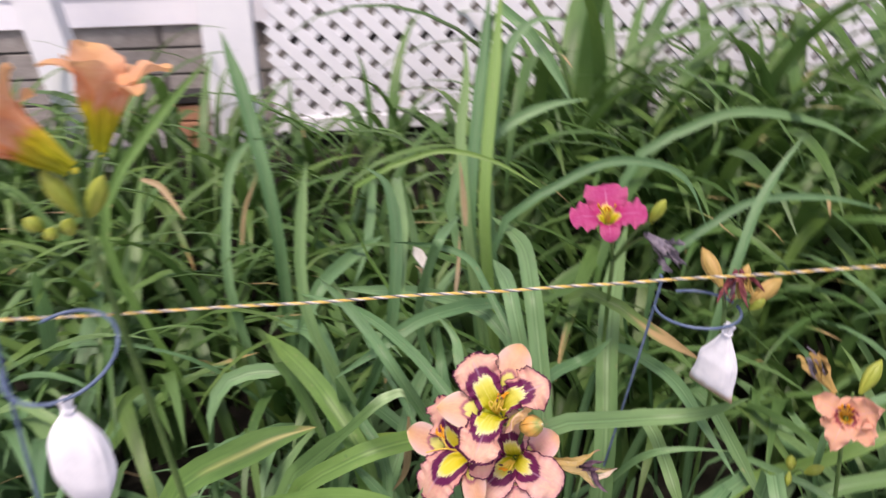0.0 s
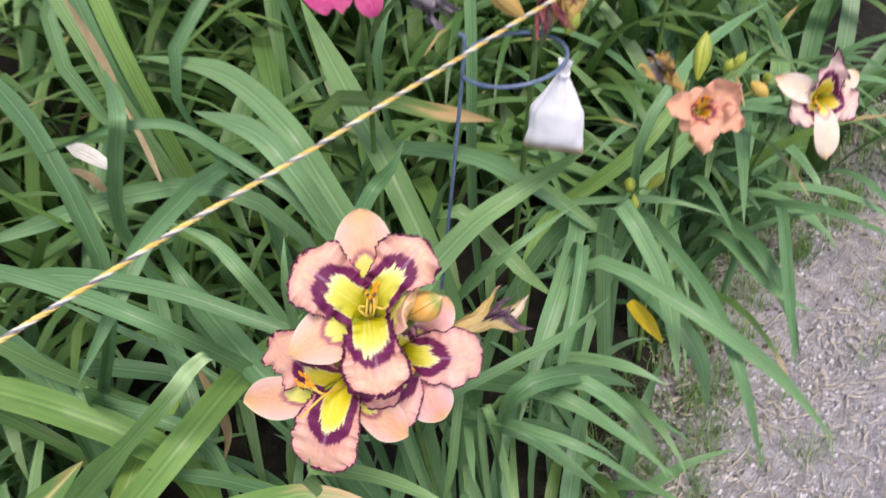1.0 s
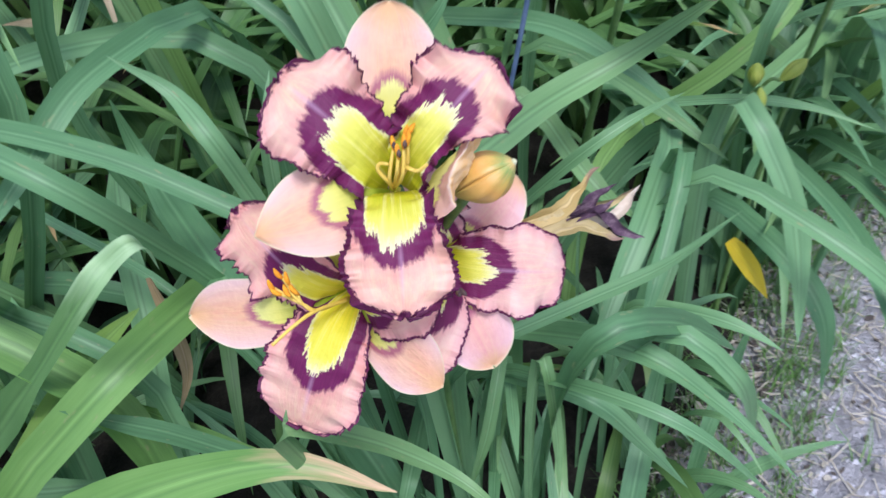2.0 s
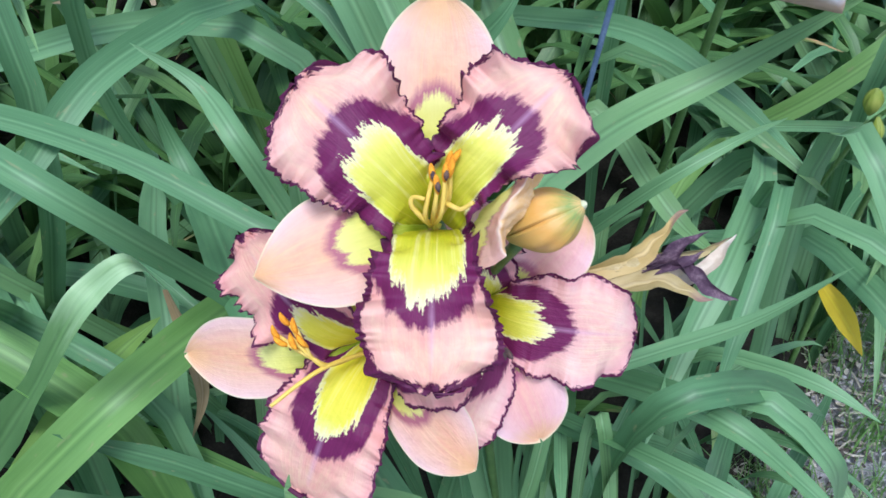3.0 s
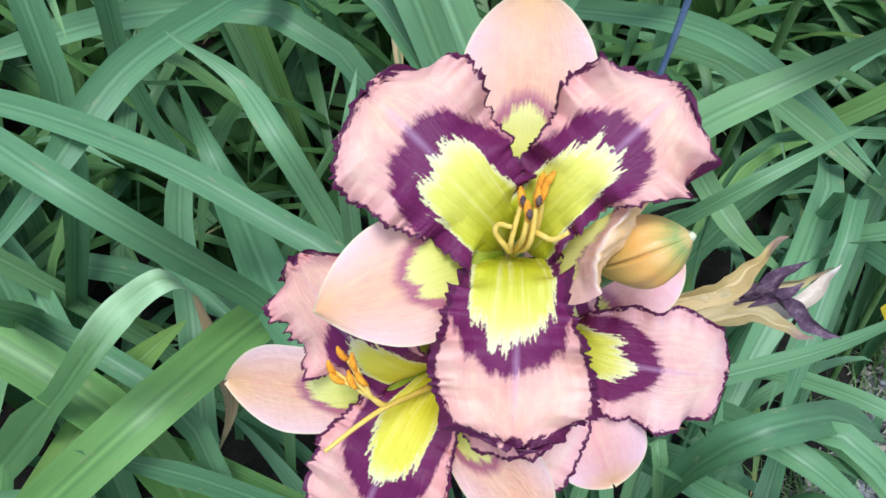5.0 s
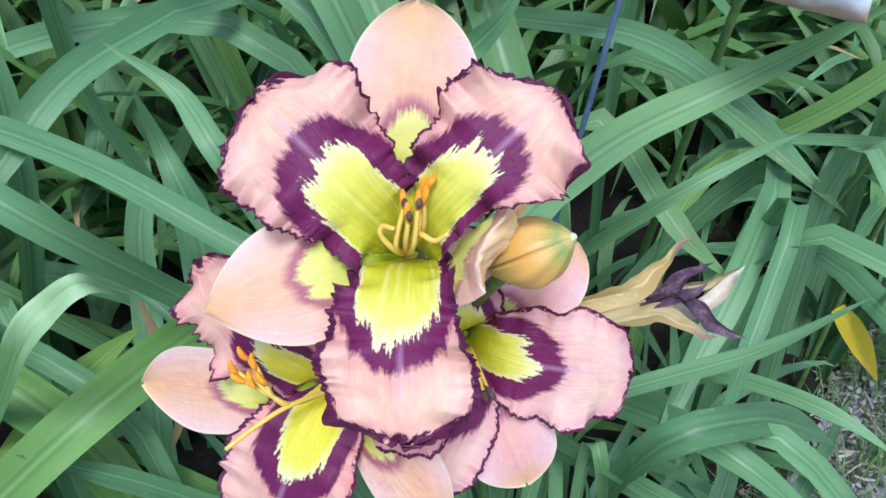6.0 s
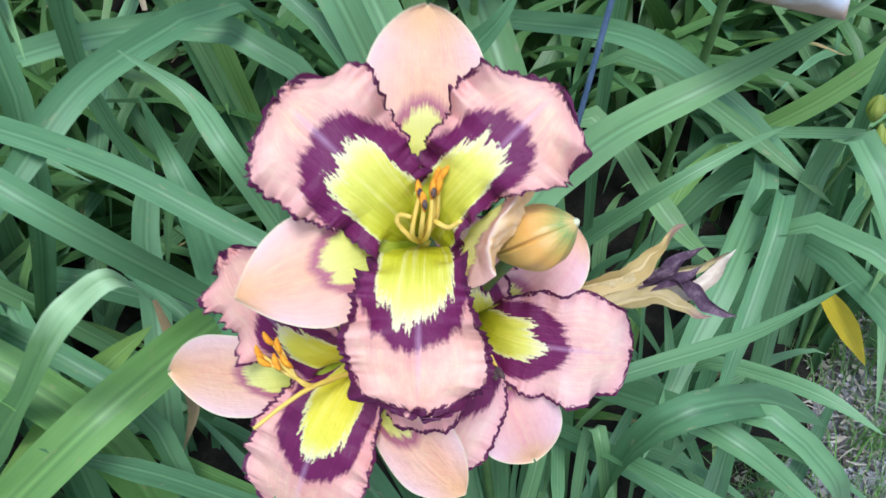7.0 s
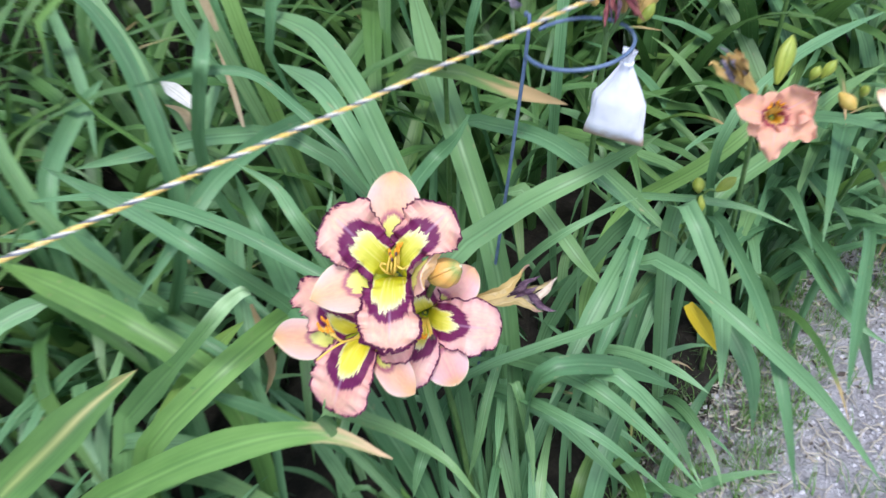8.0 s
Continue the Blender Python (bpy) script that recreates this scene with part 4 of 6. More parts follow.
hero(MAIN, (-0.095, 0.940, 0.394), (-0.111, 0.947, 0.417), (-0.123, 0.950, 0.438), (-0.136, 0.957, 0.457), 0.013, M_LEAF_WARM, 15)
hero(LEFT, (-0.144, 0.982, 0.520), (-0.165, 1.003, 0.527), (-0.181, 1.013, 0.546), (-0.166, 0.904, 0.658), 0.020, M_LEAF, 15)
hero(LEFT, (-0.179, 0.979, 0.529), (-0.226, 1.029, 0.560), (-0.302, 1.158, 0.534), (-0.414, 1.360, 0.473), 0.037, M_LEAF_WARM, 15)
hero(LOW, (-0.376, 0.890, 0.495), (-0.318, 0.896, 0.523), (-0.264, 0.912, 0.543), (-0.210, 0.936, 0.547), 0.052, M_LEAF_RIB, 0)
hero(LOW, (-0.294, 0.889, 0.420), (-0.156, 0.823, 0.500), (-0.049, 0.769, 0.530), (0.012, 0.724, 0.500), 0.044, M_LEAF_TIP_WARM, 0)
hero(LEFT, (-0.338, 0.976, 0.323), (-0.267, 0.952, 0.338), (-0.201, 0.947, 0.348), (-0.137, 0.949, 0.345), 0.034, M_LEAF_WARM, 0)
hero(LEFT, (-0.287, 1.049, 0.320), (-0.253, 1.027, 0.320), (-0.218, 1.008, 0.320), (-0.184, 0.994, 0.320), 0.026, M_LEAF, 0)
hero(BACK, (-0.134, 1.449, 0.775), (-0.104, 1.268, 0.759), (-0.090, 1.148, 0.731), (-0.083, 1.058, 0.697), 0.022, M_LEAF, 15)
hero(BACK, (-0.057, 1.131, 0.693), (-0.036, 1.084, 0.767), (-0.019, 1.070, 0.811), (0.003, 1.252, 0.780), 0.017, M_LEAF, 15)
scrap(BACK, (-0.004, 1.159, 0.667), (0.000, 1.187, 0.695), (0.002, 1.209, 0.726), (0.002, 1.231, 0.757), 0.007, M_LEAF_DRY, 40)
scrap(BACK, (-0.049, 1.132, 0.726), (-0.057, 1.143, 0.736), (-0.066, 1.164, 0.741), (-0.077, 1.200, 0.739), 0.019, M_LEAF_PALE, 40)
scrap(BACK, (-0.064, 1.163, 0.683), (-0.069, 1.290, 0.639), (-0.083, 1.388, 0.608), (-0.105, 1.469, 0.583), 0.013, M_LEAF_DRY, 40)
hero(MAIN, (0.028, 0.882, 0.621), (0.031, 0.874, 0.665), (0.038, 0.874, 0.698), (0.051, 0.888, 0.718), 0.011, M_LEAF, 15)
hero(BACK, (0.259, 1.045, 0.703), (0.294, 1.029, 0.680), (0.336, 1.022, 0.655), (0.383, 1.020, 0.626), 0.022, M_LEAF_TIP, 15)
hero(FAR, (-0.267, 1.963, 0.614), (-0.239, 1.735, 0.597), (-0.219, 1.521, 0.594), (-0.210, 1.324, 0.606), 0.025, M_LEAF, 15)
hero(FAR, (-0.268, 1.391, 0.600), (-0.246, 1.459, 0.600), (-0.221, 1.529, 0.600), (-0.190, 1.600, 0.599), 0.032, M_LEAF, 15)
hero(LEFT, (-0.221, 1.176, 0.454), (-0.267, 1.298, 0.447), (-0.316, 1.426, 0.449), (-0.373, 1.560, 0.456), 0.036, M_LEAF, 15)
hero(LEFT, (-0.266, 1.239, 0.524), (-0.307, 1.303, 0.514), (-0.362, 1.363, 0.489), (-0.416, 1.433, 0.475), 0.035, M_LEAF, 15)
hero(LOW, (-0.438, 1.291, 0.418), (-0.411, 1.294, 0.421), (-0.383, 1.296, 0.421), (-0.355, 1.297, 0.418), 0.035, M_LEAF, 15)
hero(EAST, (0.630, 0.997, 0.406), (0.746, 1.019, 0.418), (0.876, 1.067, 0.430), (1.035, 1.112, 0.421), 0.030, M_LEAF, 15)
hero(EAST, (0.616, 0.938, 0.609), (0.684, 0.955, 0.622), (0.763, 0.968, 0.624), (0.851, 0.982, 0.618), 0.016, M_LEAF, 15)
hero(EAST, (0.741, 0.829, 0.365), (0.667, 0.764, 0.359), (0.597, 0.703, 0.358), (0.532, 0.646, 0.362), 0.018, M_LEAF, 15)
hero(EAST, (0.699, 0.875, 0.306), (0.677, 0.813, 0.307), (0.672, 0.763, 0.299), (0.690, 0.725, 0.284), 0.020, M_LEAF, 15)
hero(SIDE, (0.301, 0.729, 0.418), (0.320, 0.711, 0.380), (0.356, 0.721, 0.294), (0.392, 0.732, 0.187), 0.020, M_LEAF, 15)
hero(SIDE, (0.362, 0.848, 0.333), (0.379, 0.809, 0.344), (0.396, 0.774, 0.344), (0.414, 0.741, 0.331), 0.016, M_LEAF, 15)
hero(MID, (0.142, 1.248, 0.818), (0.264, 1.277, 0.868), (0.385, 1.276, 0.847), (0.438, 1.241, 0.753), 0.019, M_LEAF, 0)
hero(MID, (0.477, 1.181, 0.736), (0.506, 1.214, 0.808), (0.546, 1.243, 0.871), (0.585, 1.266, 0.918), 0.018, M_LEAF, 10)
hero(MID, (0.432, 1.551, 0.845), (0.567, 1.577, 0.886), (0.736, 1.578, 0.862), (0.841, 1.561, 0.805), 0.022, M_LEAF, 20)
hero(MID, (0.437, 1.287, 0.735), (0.534, 1.314, 0.783), (0.662, 1.324, 0.787), (0.772, 1.322, 0.764), 0.016, M_LEAF, 0)
hero(BACK, (-0.276, 1.179, 0.722), (-0.275, 1.204, 0.779), (-0.271, 1.228, 0.835), (-0.265, 1.247, 0.881), 0.022, M_LEAF, 0)
hero(FAR, (-0.096, 1.091, 0.742), (-0.097, 1.121, 0.812), (-0.113, 1.145, 0.872), (-0.147, 1.154, 0.898), 0.022, M_LEAF, 0)
hero(FAR, (-0.491, 1.424, 0.690), (-0.484, 1.466, 0.790), (-0.446, 1.493, 0.848), (-0.392, 1.500, 0.855), 0.022, M_LEAF, 0)
hero(FAR, (-0.660, 1.363, 0.831), (-0.597, 1.402, 0.913), (-0.541, 1.432, 0.975), (-0.491, 1.456, 1.025), 0.022, M_LEAF_WARM, 0)
hero(MID, (-0.119, 1.252, 0.869), (-0.027, 1.268, 0.892), (0.066, 1.266, 0.872), (0.147, 1.252, 0.827), 0.010, M_LEAF_WARM, 0)
hero(MID, (0.035, 1.518, 0.831), (0.108, 1.544, 0.880), (0.181, 1.560, 0.908), (0.256, 1.570, 0.918), 0.025, M_LEAF, 0)
hero(FAR, (-0.433, 1.500, 0.862), (-0.458, 1.532, 0.941), (-0.488, 1.563, 1.019), (-0.504, 1.580, 1.063), 0.033, M_LEAF, 0)
hero(TALL, (0.021, 1.403, 0.817), (0.032, 1.457, 0.943), (0.045, 1.502, 1.049), (0.054, 1.546, 1.151), 0.025, M_LEAF, 0)
hero(TALL, (0.049, 1.417, 0.847), (0.060, 1.467, 0.963), (0.069, 1.512, 1.068), (0.076, 1.551, 1.160), 0.025, M_LEAF_WARM, 0)
hero(TALL, (0.069, 1.507, 0.927), (0.093, 1.549, 1.024), (0.142, 1.574, 1.074), (0.215, 1.579, 1.076), 0.024, M_LEAF, 0)
hero(TALL, (0.127, 1.619, 1.056), (0.164, 1.602, 1.010), (0.194, 1.585, 0.964), (0.221, 1.566, 0.914), 0.025, M_LEAF, 0)
hero(TALL, (0.004, 1.389, 0.787), (-0.002, 1.429, 0.883), (0.008, 1.469, 0.977), (0.004, 1.504, 1.061), 0.022, M_LEAF, 0)
scrap(SIDE, (0.474, 0.872, 0.345), (0.478, 0.856, 0.330), (0.486, 0.838, 0.306), (0.494, 0.824, 0.280), 0.024, M_LEAF_YELLOW, 20)
scrap(BACK, (0.010, 1.293, 0.742), (0.008, 1.297, 0.784), (0.005, 1.301, 0.829), (-0.000, 1.306, 0.868), 0.012, M_LEAF_DRY, 60)
scrap(BACK, (-0.417, 1.298, 0.700), (-0.407, 1.315, 0.768), (-0.384, 1.324, 0.823), (-0.380, 1.321, 0.851), 0.010, M_LEAF_DRY, 40)
scrap(LEFT, (-0.530, 1.171, 0.872), (-0.498, 1.164, 0.862), (-0.472, 1.148, 0.837), (-0.449, 1.133, 0.812), 0.011, M_LEAF_DRY, 40)
scrap(LEFT, (-0.070, 0.982, 0.537), (-0.071, 0.970, 0.497), (-0.078, 0.955, 0.451), (-0.101, 0.948, 0.413), 0.014, M_LEAF_DRY, 80)


# ---- flowers ----
def profile(keys, length, n):
    """Radius and height along a petal whose angle from the flower's axis follows the keys (share of length, degrees)."""
    ks, ka = [k for k, _ in keys], [a for _, a in keys]
    r, h, out = 0.003, 0.0, []
    for i in range(n):
        s = i / (n - 1)
        a = radians(float(np.interp(s, ks, ka)))
        out.append((s, r, h, a))
        r += length / (n - 1) * math.sin(a)
        h += length / (n - 1) * math.cos(a)
    return out


PETAL = ((0, 8), (0.2, 24), (0.4, 60), (0.7, 90), (1, 105))
SEPAL = ((0, 8), (0.2, 26), (0.4, 66), (0.7, 92), (1, 118))


def petal_mesh(name, mat, turn, length, half, keys, ruffle=0.0, waves=5.0, seed=0, point=0.5, wide=0.66, cup=0.0, curl=0.0, frill=0.0, lift=0.0, base=0.2, swell=1.35, wavy=0.0, drop=0.0, bend=0.0, trim=(0.0, 0.0), nu=35, nv=50):
    """A petal that leaves the flower's axis at the turn (degrees, counter-clockwise seen from the front)."""
    if frill:
        nu, nv = 63, 150
    ct, st = math.cos(radians(turn)), math.sin(radians(turn))
    er, et, ez = np.array((ct, st, 0)), np.array((-st, ct, 0)), np.array((0, 0, 1.0))
    verts, uvs, flat = [], [], []
    border = []
    for s, r, h, a in profile(keys, length, nv):
        if s < wide:
            w = base + (1 - base) * math.sin(s / wide * math.pi / 2) ** swell
        else:
            q = (s - wide) / (1 - wide)
            w = max(0.03, (1 - q * q) ** point)
        w *= half * (1 + wavy * math.sin(2 * math.pi * waves * 1.15 * s + 1.7 * seed) * min(1, s * 2))
        tan = math.sin(a) * er + math.cos(a) * ez
        nor = -math.cos(a) * er + math.sin(a) * ez
        for i in range(nu):
            u = 2 * i / (nu - 1) - 1
            sg = 1 if u > 0 else -1
            if frill:
                u = sg * (1 - (1 - abs(u)) ** 1.5)
            au = abs(u)
            env = au ** 2.4 * min(1, s * 2.2) * max(0.25, min(1, (1.04 - s) * 6))
            wob = 0.7 * math.sin(2 * math.pi * waves * s + seed + sg * 1.3) + 0.5 * math.sin(2 * math.pi * waves * 1.9 * s + 2.1 * seed + sg)
            d = ruffle * half * env * wob
            fine = (0.62 * noise.noise((s * 27 + seed * 7, sg * 3, seed)) + 0.30 * noise.noise((s * 52 + seed * 5, sg * 3, seed))) * frill * half
            edge = max(au ** 8, (max(0.0, s - 0.93) / 0.07) ** 2)
            d += fine * 1.7 * max(au ** 5, edge)
            scallop = 0.0
            if frill:
                d += 1.7 * frill * half * au ** 3.2 * noise.noise((s * 12 + seed * 3, sg * 2.0, seed)) * min(1, s * 2)
                run = s * 46 + seed * 3 + 12 * u * max(0.0, s - 0.8) * 5
                scallop = (noise.noise((run, sg * 5.0, seed)) + 0.7 * noise.noise((run * 2.1, sg * 5.0, seed))) * 0.0135 * frill * edge
                d += 1.5 * scallop
            d += cup * half * (au ** 2 - 0.3) * min(1, s * 2)
            d += lift * half * (0.5 - au) * max(0.0, s - 0.5)
            x = w * u * (1 - (trim[1] if u > 0 else trim[0]) * max(0.0, 1 - ((s - 0.42) / 0.36) ** 2))
            if curl:
                x = w * sg * math.sin(au * curl) / curl
                d -= w * (1 - math.cos(au * curl)) / curl
            tip_wave = noise.noise((u * 4.5 + seed, seed, 0.3)) * 0.09 * length * max(0, s - 0.75) * (0.7 if frill else 0.2)
            jag = (noise.noise((u * 8 + seed, 1.0, seed)) + 0.4 * noise.noise((u * 20 + seed, 2.0, seed))) * frill * 0.06 * length * max(0, s - 0.8) * 5
            pos = r * er + (h - drop) * ez + (x + (0.42 * fine * edge + scallop) * sg) * et + d * nor + (tip_wave + 0.7 * jag + scallop * max(0.0, s - 0.9) * 10) * tan
            pos[1] -= bend * max(0.0, 0.036 - pos[2])
            verts.append(pos)
            uvs.append(((u + 1) / 2, s))
            flat.append((w * u, s * length))
        border += [(w, s * length), (-w, s * length)]
    border += [(w * k, length) for k in np.linspace(-1, 1, 5)]
    flat, border = np.array(flat), np.array(border)
    rim = np.sqrt(((flat[:, None] - border[None]) ** 2).sum(-1)).min(1) * 1000.0
    return mesh_of(name, verts, grid_faces(nu, nv), mat, uvs, rim)


def stamen_parts(flower, length, base, sweep, seed, count=6, curve=0.35, pistil=None):
    """Filaments with anthers that sweep to one side, in the flower's own axes."""
    rnd = random.Random(seed)
    for i in range(count):
        a = sweep + (i - (count - 1) / 2) * 15 + rnd.uniform(-8, 8)
        ca, sa = math.cos(radians(a)), math.sin(radians(a))
        ln = length * rnd.uniform(0.85, 1.08)
        pts = []
        for j in range(10):
            t = j / 9
            out = 0.004 + ln * curve * (0.35 * t + 0.65 * t * t)
            pts.append((out * ca, out * sa, base + ln * (t - 0.10 * t * t)))
        fil = part("filament", tube_mesh("filament", pts, np.linspace(0.0012, 0.0007, 10), M_FILAMENT, 6), flower)
        e = np.array(pts[-1])
        up = np.array((ca * 0.25 + rnd.uniform(-0.3, 0.3), sa * 0.25 + rnd.uniform(-0.3, 0.3), 0.7))
        up /= np.linalg.norm(up)
        q = [e + up * (k - 0.35) * 0.009 for k in np.linspace(0, 1, 6)]
        part("anther", tube_mesh("anther", q, (0.0005, 0.0012, 0.0015, 0.0015, 0.0012, 0.0004), M_ANTHER if rnd.random() > 0.18 else M_ANTHER_DARK, 7), flower)
    if pistil:
        pts = spline(pistil, 18)
        part("pistil", tube_mesh("pistil", pts, np.linspace(0.0014, 0.0009, 18), M_FILAMENT, 7), flower)


def strand(flower, points, name="filament", radius=0.0011, anther=None, dark=False):
    """One filament through places on the flower head, with an anther that ends in the given direction."""
    inv = flower.matrix_world.inverted()
    pts = [inv @ on_head(*p) for p in points]
    path = spline([tuple(p) for p in pts], 16)
    part(name, tube_mesh(name, path, np.linspace(radius * 1.1, radius * 0.8, 16), M_FILAMENT, 8), flower)
    if anther:
        d = (inv.to_3x3() @ head(*anther)).normalized()
        e = pts[-1]
        q = [tuple(e + d * (k - 0.3) * 0.0078 + Vector((0, 0, 0.0012)) * math.sin(k * 3.1)) for k in np.linspace(0, 1, 7)]
        a = part("anther", tube_mesh("anther", q, (0.0005, 0.0010, 0.0013, 0.0014, 0.0013, 0.0010, 0.0004), M_ANTHER, 8), flower)
        if dark:
            q = [tuple(Vector(p) + Vector((0.0004, -0.0006, 0.0010))) for p in q[1:5]]
            part("anther_seam", tube_mesh("anther_seam", q, (0.0004, 0.0011, 0.0011, 0.0004), M_ANTHER_DARK, 6), flower)


def facing(at, right, up, front):
    """A pose at a place with the given axes."""
    z = Vector(front).normalized()
    x = Vector(right)
    x = (x - z * x.dot(z)).normalized()
    y = z.cross(x)
    return Matrix.Translation(at) @ Matrix((x, y, z)).transposed().to_4x4()


# axes of the flower head: across, up its face, and out of its face
HX, HY, HZ = Vector((0.9091, -0.4029, -0.1060)), Vector((0.3474, 0.5925, 0.7268)), Vector((-0.2300, -0.6976, 0.6786))
HEART = Vector((0.0602, 0.7428, 0.7222))


def head(x, y, z):
    """A direction in the flower head's axes."""
    return HX * x + HY * y + HZ * z


def on_head(x, y, z):
    return HEART + head(x, y, z)


def bud_mesh(name, length, half, mat, seed=0.0, fat=0.55, seam=14, nu=36):
    """A plump bud along z with three shallow grooves."""
    v, uv, nv = [], [], 18 if nu < 40 else 30
    for j in range(nv):
        t = j / (nv - 1)
        r = half * (0.25 + 0.75 * math.sin(min(1, t / fat) * math.pi / 2)) * (1 if t < fat else max(0.06, math.cos((t - fat) / (1 - fat) * math.pi / 2) ** 0.75))
        for i in range(nu):
            a = 2 * math.pi * i / nu
            g = 1 - 0.26 * max(0, math.cos(3 * a + seed)) ** seam * (1 if seam < 20 else 1.1 - 0.8 * t) + 0.03 * math.sin(9 * a + 5 * t)
            v.append((r * g * math.cos(a), r * g * math.sin(a), t * length))
            uv.append((i / nu, t))
    f = grid_faces(nu, nv, True) + [tuple(range((nv - 1) * nu, nv * nu))]
    return mesh_of(name, v, f, mat, uv)


def daylily(name, at, front, label, petals, sepals, pm, sm, right=None, category="flower", group="open daylily flowers", bend=0.0):
    f = thing(name, at, label, category, group)
    f.matrix_world = facing(at, right or HX, HY, front)
    for kw in petals:
        part("petal", petal_mesh("petal", kw.pop("mat", pm), bend=bend, **kw), f)
    for kw in sepals:
        part("sepal", petal_mesh("sepal", kw.pop("mat", sm), bend=bend, **kw), f)
    o = part("ovary", bud_mesh("ovary", 0.008, 0.0034, M_OVARY, 0.0, 0.4), f)
    o.location = (0, -0.036 * bend, -0.007)
    return f


EYED = "peach daylily flower with purple eye, yellow throat and frilled dark edge"
F1 = on_head(0.002, 0.000, -0.036)
FAN = ((0, 8), (0.2, 24), (0.4, 58), (0.7, 90), (1, 104))
f1 = daylily("daylily_flower", F1, head(0.0, 0.0, 1), EYED, [
    dict(turn=136, length=0.090, half=0.0325, keys=FAN, ruffle=0.30, waves=3.1, seed=1.0, frill=0.125, swell=1.0, base=0.24, wavy=0.035, point=0.46, wide=0.68, trim=(0.30, 0.22)),
    dict(turn=44, length=0.092, half=0.0335, keys=FAN, ruffle=0.30, waves=3.4, seed=2.2, frill=0.125, swell=0.9, base=0.28, wavy=0.045, point=0.62, wide=0.60, trim=(0.64, 0.36)),
    dict(turn=268.5, length=0.088, half=0.0312, keys=((0, 6), (0.2, 18), (0.36, 52), (0.5, 80), (0.7, 92), (1, 102)), ruffle=0.20, waves=4.2, seed=3.7, frill=0.125, swell=0.9, base=0.26, wavy=0.020, point=0.45, wide=0.66, trim=(0.14, 0.36), mat=M_PETAL_LIP),
], [
    dict(turn=87, length=0.102, half=0.0236, keys=((0, 8), (0.2, 30), (0.4, 74), (0.7, 84), (1, 84)), drop=0.009, seed=4.0, point=0.62, cup=0.10, wide=0.70),
    dict(turn=199, length=0.090, half=0.0230, keys=((0, 8), (0.2, 30), (0.4, 68), (0.7, 74), (1, 86)), drop=0.009, seed=5.0, point=0.90, cup=-0.10, wide=0.60),
], M_PETAL, M_SEPAL, bend=0.08)


def curled_sepal(flower):
    """A sepal rolled back on itself: inner face, fold with its highlight painted pale, and the orange outer face turned
    round behind the fold.
    """
    guides = (
        ((0.0373, 0.0133, -0.006), (0.0309, 0.0081, -0.013), (0.0198, -0.0010, -0.022), (0.0181, -0.0116, -0.024), (0.0204, -0.0233, -0.020)),
        ((0.0379, 0.0168, 0.000), (0.0349, 0.0097, -0.006), (0.0261, -0.0009, -0.012), (0.0237, -0.0099, -0.014), (0.0260, -0.0210, -0.013)),
        ((0.0414, 0.0194, 0.003), (0.0369, 0.0098, 0.001), (0.0287, -0.0014, -0.002), (0.0268, -0.0083, -0.004), (0.0300, -0.0175, -0.008)),
        ((0.0468, 0.0183, 0.001), (0.0403, 0.0110, -0.003), (0.0357, 0.0019, -0.004), (0.0306, -0.0070, -0.007), (0.0305, -0.0155, -0.011)),
        ((0.0444, 0.0127, -0.008), (0.0415, 0.0064, -0.008), (0.0400, 0.0017, -0.010), (0.0341, -0.0057, -0.012), (0.0288, -0.0100, -0.014)),
    )
    inv = flower.matrix_world.inverted()
    across = [spline(g, 26) for g in guides]
    v, uv, n = [], [], 25
    for j in range(26):
        for k, q in enumerate(spline([a[j] for a in across], n)):
            b = k / (n - 1)
            w = 0.0011 * noise.noise((j * 0.35, b * 3, 5.0)) + 0.0006 * noise.noise((j * 0.9, b * 7, 2.0))
            v.append(inv @ on_head(q[0] + w, q[1], q[2] + w))
            uv.append((0.12 + 0.76 * j / 25, 0.30 + 0.50 * b))
    part("sepal", mesh_of("sepal", v, grid_faces(n, 26), M_SEPAL_CURLED, uv, [3.0] * len(v)), flower, "sepal rolled back on itself, orange outside")


curled_sepal(f1)
for mid, end, up, dark in (
    ((-0.0010, -0.0010, -0.006), (0.0022, 0.0130, -0.001), (-0.1, 1, 0.3), True),
    ((0.0025, 0.0000, -0.004), (0.0040, 0.0085, 0.003), (-0.1, 1, 0.4), True),
    ((0.0052, -0.0010, -0.005), (0.0070, 0.0130, 0.001), (0.1, 1, 0.3), True),
    ((0.0062, 0.0020, -0.008), (0.0082, 0.0180, -0.003), (0.3, 1, 0.2), False),
    ((0.0050, 0.0030, -0.010), (0.0100, 0.0190, -0.001), (0.6, 0.8, 0.2), False),
    ((0.0080, 0.0040, -0.010), (0.0092, 0.0150, 0.000), (0.2, 1, 0.3), False),
):
    strand(f1, ((0.0010, -0.0040, -0.030), mid, end), radius=0.00105, anther=up, dark=dark)
strand(f1, ((0.0010, -0.0040, -0.030), (-0.0015, -0.0028, -0.010), (-0.0062, 0.0026, -0.004), (-0.0052, 0.0056, -0.002), (-0.0010, 0.0046, 0.001)), radius=0.00105)
strand(f1, ((0.0010, -0.0040, -0.030), (0.0062, 0.0030, -0.008), (0.0125, 0.0006, -0.002), (0.0175, 0.0030, 0.002)), "pistil", radius=0.0011)

